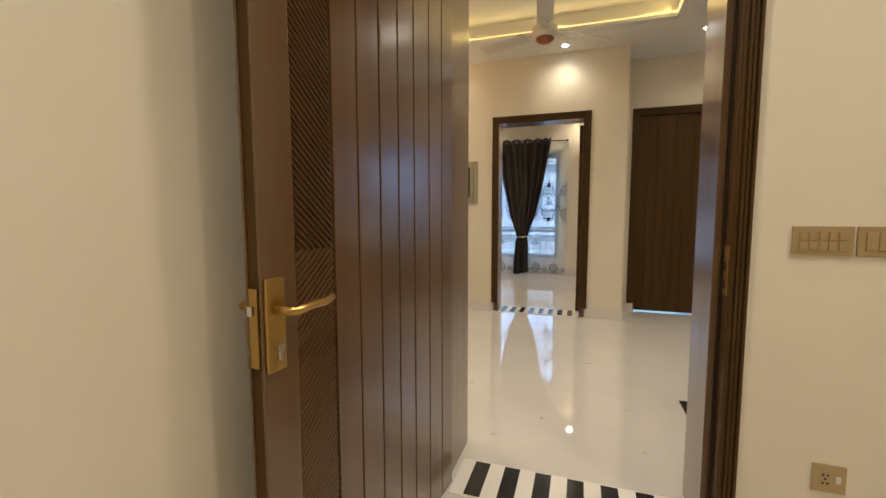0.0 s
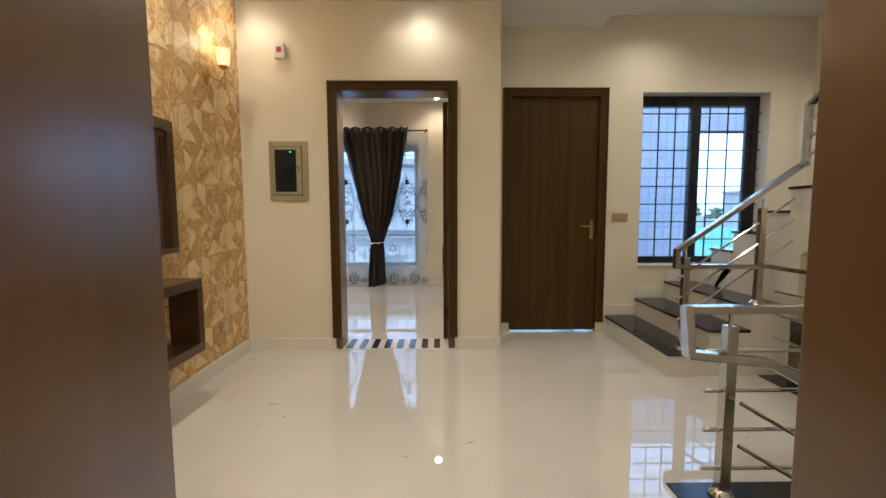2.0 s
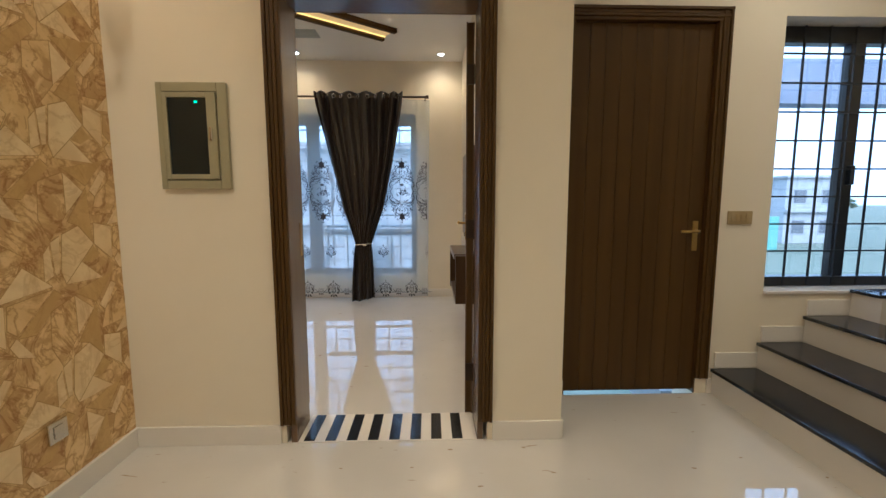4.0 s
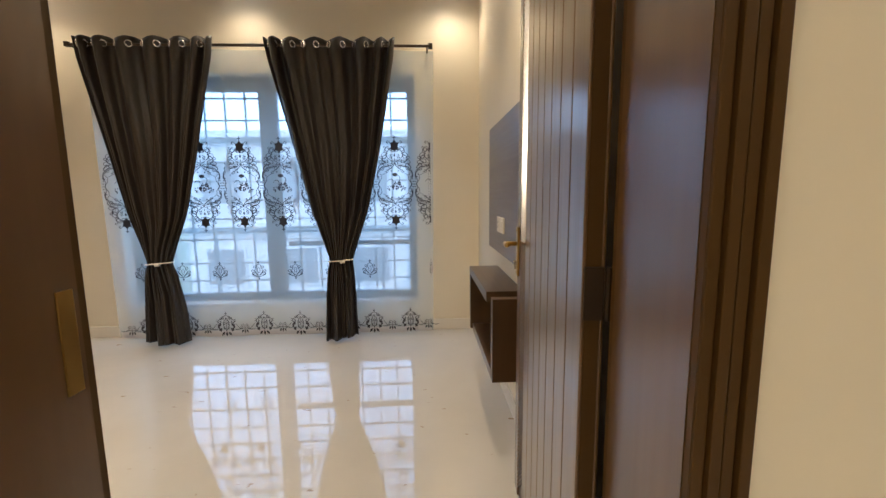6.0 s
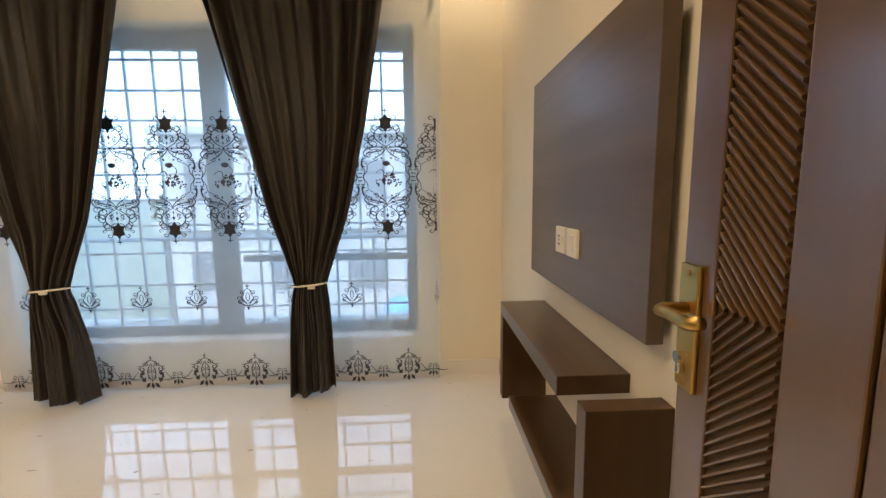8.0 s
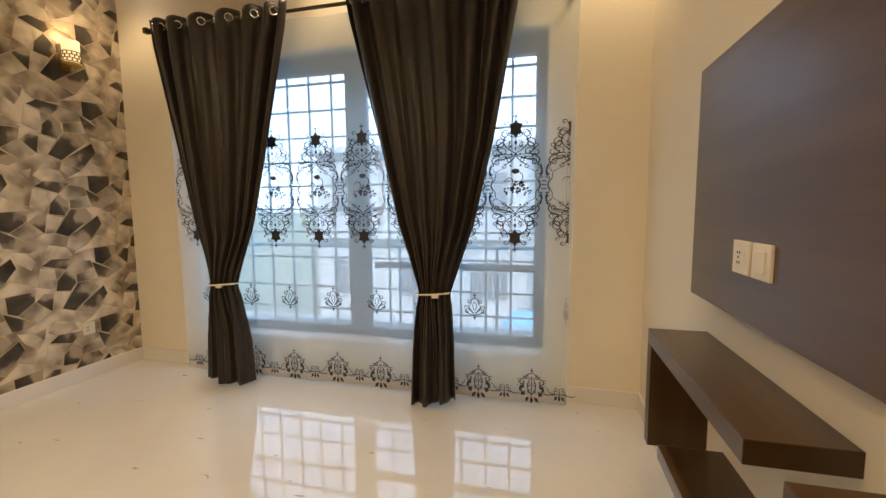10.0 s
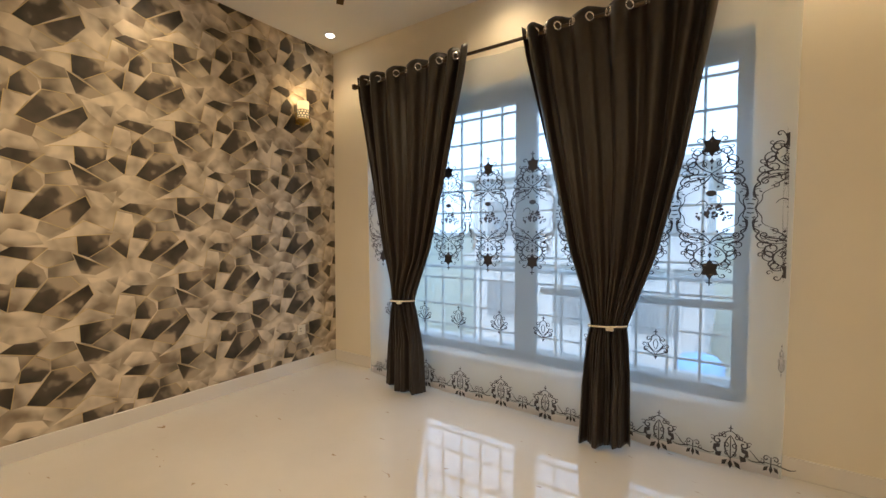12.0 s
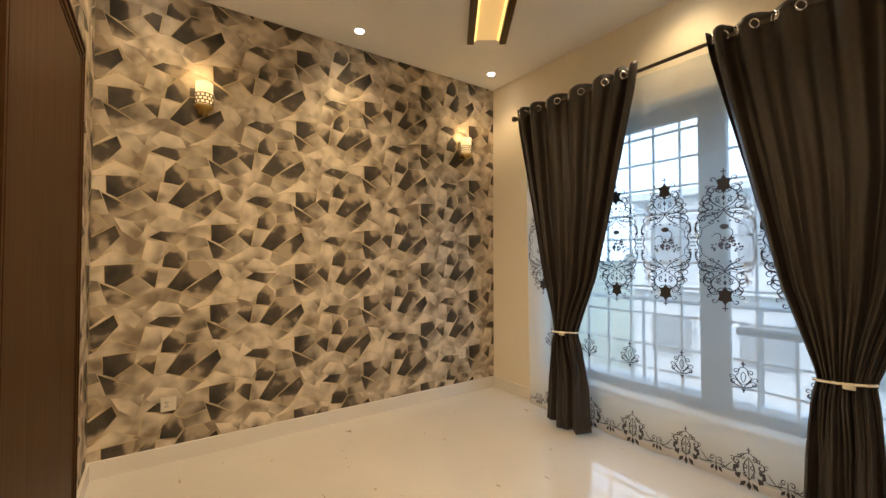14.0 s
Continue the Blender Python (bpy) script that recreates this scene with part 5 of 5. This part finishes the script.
shard("m", 0, 1, (7.8, 13.3), (19.2, 16.6), (22.1, 8.1), (7.7, 7.3))
shard("p", 2, 0, (-28.5, -19.3), (-18.6, -21.2), (-14.6, -26.9), (-17.9, -32.4), (-25, -26.6))
shard("p", 4, 1, (-12.2, -23.1), (-6.8, -16.8), (3.4, -19.3), (6.5, -25.4), (-6.9, -27.1))
shard("m", 1, 3, (5.1, -12.6), (17.1, -17.6), (9.8, -22.7), (3.4, -18.7))
shard("p", 3, 2, (7.3, -23.7), (17.1, -17.6), (23.6, -11.5), (37.1, -19.7), (20, -21.1))
shard("p", 3, 1, (-6.5, 3.5), (3.1, 1.3), (-2.9, -8.9), (-8.4, -9.4))
shard("m", 2, 1, (-19.6, -21.8), (-12.6, -19.3), (-14.6, -26.9))
shard("d", 0, 2, (-12.1, 21.1), (-6.3, 25.1), (8.2, 24.2), (1.5, 17.3))
shard("d", 4, 1, (-32.4, 4.6), (-16.7, 5.6), (-17.7, -1.3), (-26.9, -7.9), (-32.1, -5.4))
shard("d", 0, 2, (-34.4, -5), (-17.4, -14.7), (-24.2, -18.4), (-30.6, -17))
shard("m", 0, 2, (-26.9, -8.2), (-17.5, -1.3), (-9.1, -9.1), (-17.4, -14.7))
shard("d", 3, 1, (-17, -1.3), (-12.1, 3.1), (-6.8, 1.9), (-8.6, -9.1))
shard("d", 2, 5, (1.2, 16.6), (-4.2, 10.2), (-5.3, 3.6), (3.4, 2.3), (7.2, 7.2), (6.1, 12.2))
shard("d", 1, 4, (7.7, 7), (-2.7, -8.9), (5.1, -12), (21.4, 1.8), (17.4, 7.4))
shard("d", 0, 2, (25, 2.3), (5.1, -12), (17.1, -17.6), (27.3, -4))
gold((-27, -8), (-17.5, -1.2), (-9, -9.2))
gold((-34.4, -5), (-17.4, -14.7))
gold((-3, -9), (5.1, -12.2), (17.1, -17.7))
gold((5.1, -12), (25, 2.3), (27.3, -4))
gold((-2.8, -8.9), (7.7, 7))
gold((1.2, 16.8), (-4.3, 10.2), (-5.4, 3.5), (3.4, 2.2))
gold((1.2, 16.8), (7.8, 13), (19.2, 16.6))
gold((-6.6, 3.5), (-8.4, -9.4))
gold((-12.1, 21.1), (1.5, 17.2), (8.2, 24))
gold((-13, 20), (-15.5, 7.9))
gold((-37.4, 8.2), (-28.1, 13.6), (-16, 8.1))
gold((-32.4, 4.7), (-32.1, -5.4))
gold((8, 7.3), (17.4, 7.4), (21.4, 1.8))
gold((17.1, -17.7), (23.6, -11.5))
gold((9.8, -22.8), (20, -21.1), (37, -19.8))
gold((-17, -1.3), (-12.1, 3.1))


def print_sheet(name, place, u0, u1, parent):
    """The printed shards on one wall; place() maps (along, height, lift) to the room."""
    bm = bmesh.new()
    uvl = bm.loops.layers.uv.new("UVMap")

    def put(p, mi, lift, grad=None):
        p = clip_poly(p, u0, u1, SK, BC)
        if len(p) < 3:
            return
        f = bm.faces.new([bm.verts.new(place(a, b, lift)) for a, b in p])
        f.material_index = mi
        if grad:
            ga, gb = grad
            d2 = (gb[0] - ga[0]) ** 2 + (gb[1] - ga[1]) ** 2
            for lp, q in zip(f.loops, p):
                lp[uvl].uv = (((q[0] - ga[0]) * (gb[0] - ga[0]) + (q[1] - ga[1]) * (gb[1] - ga[1])) / d2, 0)

    for col in range(-3, 6):
        for row in range(-4, 5):
            y0 = 7.35 + 0.5265 * col
            z0 = 1.40 + 0.2575 * (col % 2) + 0.515 * row

            def at(q):
                return (y0 + q[0] * 0.01, z0 + q[1] * 0.01)
            for i, (kind, dk, lt, pts) in enumerate(SHARD_CELL):
                p = [at(q) for q in pts]
                put(p, {"d": 0, "m": 1, "p": 2}[kind], 0.0006 + 0.00005 * i, (p[dk], p[lt]))
            for qa, qb in SHARD_LINES:
                a, b = at(qa), at(qb)
                l = math.hypot(b[0] - a[0], b[1] - a[1])
                ox, oz = -(b[1] - a[1]) / l * 0.0016, (b[0] - a[0]) / l * 0.0016
                put([(a[0] + ox, a[1] + oz), (a[0] - ox, a[1] - oz), (b[0] - ox, b[1] - oz), (b[0] + ox, b[1] + oz)], 3, 0.0018)
    bmesh.ops.recalc_face_normals(bm, faces=bm.faces)
    me = bpy.data.meshes.new(name)
    bm.to_mesh(me)
    bm.free()
    for m in (SHARD_DARK, SHARD_MID, SHARD_PALE, GOLDLINE):
        me.materials.append(m)
    ob = new(name, me)
    ob.parent = parent
    ob["label"] = "printed charcoal shards with gold lines"
    ob["kind"] = "stuff"


print_sheet("shard_print", lambda a, b, l: (-3.12 + l, a, b), 6.441, 9.44, bpy.data.objects["wall_bed_left"])
print_sheet("shard_print", lambda a, b, l: (-3.12 + (a - 6.44), 6.44 + l, b), 6.441, 6.44 + 1.0, bpy.data.objects["wall_bed_front"])

# brass wall lamps of the bedroom
for y in (9.05, 6.975):
    wl = thing("wall_lamp", "brass wall lamp with a lit pierced glass cup", "wall lamp", "bedroom wall lamps", (-3.118, y, 2.2))
    part("back_plate", box(-3.118, -3.105, y - 0.03, y + 0.03, 2.14, 2.24, 0.005), BRASS, wl)
    part("arm", sweep([(-3.11, y, 2.15), (-3.07, y, 2.135), (-3.05, y, 2.145), (-3.05, y, 2.16)], 0.007), BRASS, wl, "", True)
    part("finial", lathe([(0.003, -0.03), (0.012, -0.018), (0.02, 0.0), (0.03, 0.006)], 14, (-3.05, y, 2.155)), BRASS, wl, "", True)
    part("shade", lathe([(0.026, 0), (0.047, 0.022), (0.048, 0.07), (0.048, 0.165), (0.044, 0.165), (0.043, 0.022)], 24, (-3.05, y, 2.16)), SHADE_LIT, wl, "lit amber glass cup", True)
    for zz in (2.186, 2.207, 2.228, 2.249):
        part("band", lathe([(0.049, 0), (0.0515, 0.001), (0.0515, 0.0045), (0.049, 0.0055)], 24, (-3.05, y, zz)), DARKBRASS, wl, "pierced brass band", True)
    for lv in range(3):
        for k in range(12):
            a = 2 * math.pi * (k + 0.5 * (lv % 2)) / 12
            st = box(-0.0035, 0.0035, 0.0485, 0.0515, 2.191 + 0.021 * lv, 2.208 + 0.021 * lv)
            bmesh.ops.transform(st, matrix=Matrix.Translation((-3.05, y, 0)) @ Matrix.Rotation(a, 4, "Z"), verts=st.verts)
            part("stud", st, DARKBRASS, wl)
    part("saucer", lathe([(0.02, -0.012), (0.05, 0.004), (0.056, 0.022), (0.052, 0.022), (0.045, 0.008), (0.02, -0.004)], 24, (-3.05, y, 2.158)), BRASS, wl, "brass saucer", True)
    la = bpy.data.lights.new("wall_lamp_bulb", "POINT")
    la.energy, la.color, la.shadow_soft_size = 0.25, (1.0, 0.68, 0.30), 0.03
    new("wall_lamp_bulb", la).location = (-3.05, y, 2.34)
plate("wall_socket", "ivory socket low on the papered wall", (-3.117, 6.815, 0.35), 0.08, 0.085, 1, 1, 90, IVORY, True)
plate("wall_socket", "ivory socket low on the papered wall", (-3.117, 9.05, 0.36), 0.08, 0.085, 1, 1, 90, IVORY, True)

# ceiling feature: two wooden slats, the ceiling strip between them made to glow amber
feat = thing("ceiling_feature", "pair of walnut ceiling slats with amber light between", "ceiling feature", "", (-1.9, 8.3, BC))
L = 2.0
for A, d in ((Vector((-2.43, 8.76, BC)), Vector((0.81, -0.586, 0))), (Vector((-0.18, 8.62, BC)), Vector((-0.81, -0.586, 0)))):
    nrm = Vector((-d.y, d.x, 0))
    for s in (-0.12, 0.12):
        bm = bmesh.new()
        p = A + nrm * s
        beam(bm, p + Vector((0, 0, -0.022)), p + d * (L if A.x < -1 else 0.9) + Vector((0, 0, -0.022)), 0.05, 0.042)
        part("slat", bm, FRAMEWOOD, feat)
    bm = bmesh.new()
    beam(bm, A + Vector((0, 0, -0.004)), A + d * (L if A.x < -1 else 0.9) + Vector((0, 0, -0.004)), 0.16, 0.006, 0.001)
    part("trough", bm, TROUGH_GLOW, feat, "ceiling strip between the slats, amber glow in its colour")
    for s in (-0.087, 0.087):
        bm = bmesh.new()
        p = A + nrm * s + Vector((0, 0, -0.012))
        beam(bm, p, p + d * (L if A.x < -1 else 0.9), 0.012, 0.008, 0.001)
        part("led_strip", bm, LED, feat, "amber strip light")
grille = thing("ceiling_vent", "grey ceiling vent grille", "vent", "", (-1.1, 8.65, BC))
for i in range(6):
    part("slat", box(-1.3, -0.9, 8.55 + 0.035 * i, 8.572 + 0.035 * i, BC - 0.008, BC - 0.001), GRILLE, grille)

# ---- outside ----
GROUND = paint("dry_ground", (0.13, 0.15, 0.10), (0.19, 0.20, 0.14), 0.9)
RENDER = paint("grey_house_render", (0.33, 0.34, 0.345), (0.40, 0.41, 0.415), 0.8)
LEAF = mat("tree_leaves", (0.10, 0.13, 0.08), 0.8)
# one even grey for the houses' panes
HOUSE_PANE = mat("grey_house_pane", (0.13, 0.14, 0.15), 0.3)
HOARD = mat("green_hoarding", (0.16, 0.36, 0.30), 0.6)
GREYR = paint("grey_porch_render", (0.16, 0.18, 0.22), (0.20, 0.22, 0.26), 0.8)
structure("ground", box(-600, 600, 6.95, 900, -3.5, -3.3), GROUND, "bare sandy ground", "ground")
structure("balcony", box(-3.6, 1.6, 9.68, 10.9, -0.25, -0.05), RENDER, "balcony slab outside the bedroom", "balcony")
par = thing("balcony_rail", "grey metal balcony rail on a low kerb", "railing", "", (-1.0, 10.85, -0.05))
part("kerb", box(-3.6, 1.6, 10.80, 10.88, -0.05, 0.03), RENDER, par)
rb = bmesh.new()
tube(rb, (-3.6, 10.84, 0.82), (1.6, 10.84, 0.82), 0.022, 10)
part("rail", rb, SASH, par)
for i in range(6):
    rb = bmesh.new()
    tube(rb, (-3.4 + i, 10.84, 0.02), (-3.4 + i, 10.84, 0.81), 0.015, 8)
    part("post", rb, SASH, par)


def house(x0, x1, y0, y1, z1, label, rows, cols):
    h = thing("house", label, "house", "houses opposite", ((x0 + x1) / 2, y0, -3.3))
    part("wall", box(x0, x1, y0, y1, -3.3, z1), RENDER, h)
    part("roof", box(x0 - 0.3, x1 + 0.3, y0 - 0.4, y1 + 0.3, z1, z1 + 0.25), RENDER, h)
    for j in range(rows):
        for i in range(cols):
            x = x0 + (x1 - x0) * (i + 0.5) / cols
            z = -2.2 + 3.3 * j
            if z + 1.5 < z1:
                wnd = part("window", box(x - 0.7, x + 0.7, y0 - 0.03, y0 + 0.02, z, z + 1.4), HOUSE_PANE, h)
                part("frame", boxes((x - 0.76, x - 0.7, y0 - 0.06, y0, z - 0.06, z + 1.46), (x + 0.7, x + 0.76, y0 - 0.06, y0, z - 0.06, z + 1.46), (x - 0.7, x + 0.7, y0 - 0.06, y0, z + 1.4, z + 1.46), (x - 0.7, x + 0.7, y0 - 0.06, y0, z - 0.06, z)), RENDER, wnd)
    part("ledge", box(x0 - 0.15, x1 + 0.15, y0 - 0.5, y0, 0.1, 0.4), RENDER, h)


house(-9.0, -0.6, 22.0, 32.0, 3.4, "grey two storey house across the plot", 2, 3)
house(38.7, 45, 48.0, 58.0, 3.8, "grey unfinished house far away", 2, 2)
hd = thing("hoarding", "green site hoarding across the plot", "fence", "", (20, 42, -3.3))
part("panel", box(8, 33, 42, 42.1, -3.3, -0.15), HOARD, hd)
tank = thing("water_tank", "blue plastic water tank on the ground", "tank", "", (-0.6, 19, -3.3))
part("body", lathe([(0.5, 0), (0.55, 0.1), (0.55, 1.2), (0.4, 1.4), (0.15, 1.45)], 18, (-0.6, 19, -3.3)), mat("blue_plastic", (0.12, 0.32, 0.6), 0.5), tank, "", True)
# porch over the stair window
porch = thing("porch_canopy", "grey porch canopy on a square column", "porch", "", (3.0, 9.0, -3.3))
part("beam", box(1.8, 9.5, 10.3, 10.6, 2.62, 3.25), GREYR, porch)
part("column", box(3.95, 4.90, 10.3, 10.6, -3.3, 2.62), GREYR, porch)
part("deck", box(1.8, 9.5, 6.93, 10.6, -0.3, -0.1), RENDER, porch)
# far trees along the horizon
rt = random.Random(3)
for i in range(26):
    x, y = -70 + 8.2 * i + rt.uniform(-3, 3), 120 + rt.uniform(-12, 25)
    h = rt.uniform(5, 9)
    tr_ = thing("tree", "far green tree on the horizon", "tree", "far trees", (x, y, -3.3))
    tk = bmesh.new()
    bmesh.ops.create_cone(tk, cap_ends=True, segments=7, radius1=0.35, radius2=0.14, depth=h * 0.6, matrix=Matrix.Translation((x, y, -3.3 + h * 0.3)))
    part("trunk", tk, FRAMEWOOD, tr_)
    cr = bmesh.new()
    for k in range(90):
        a, e, q = rt.uniform(0, 6.28), rt.uniform(-0.5, 1.4), rt.uniform(0.3, 1.0)
        c = Vector((x + h * 0.48 * q * math.cos(a) * math.cos(e), y + h * 0.48 * q * math.sin(a) * math.cos(e), -3.3 + h * 0.62 + h * 0.38 * q * math.sin(e)))
        bmesh.ops.create_icosphere(cr, subdivisions=1, radius=rt.uniform(0.35, 0.8), matrix=Matrix.Translation(c) @ Matrix.Rotation(a, 4, "Z") @ Matrix.Diagonal((1, rt.uniform(0.6, 1.2), rt.uniform(0.4, 0.8), 1)))
    part("crown", cr, LEAF, tr_)
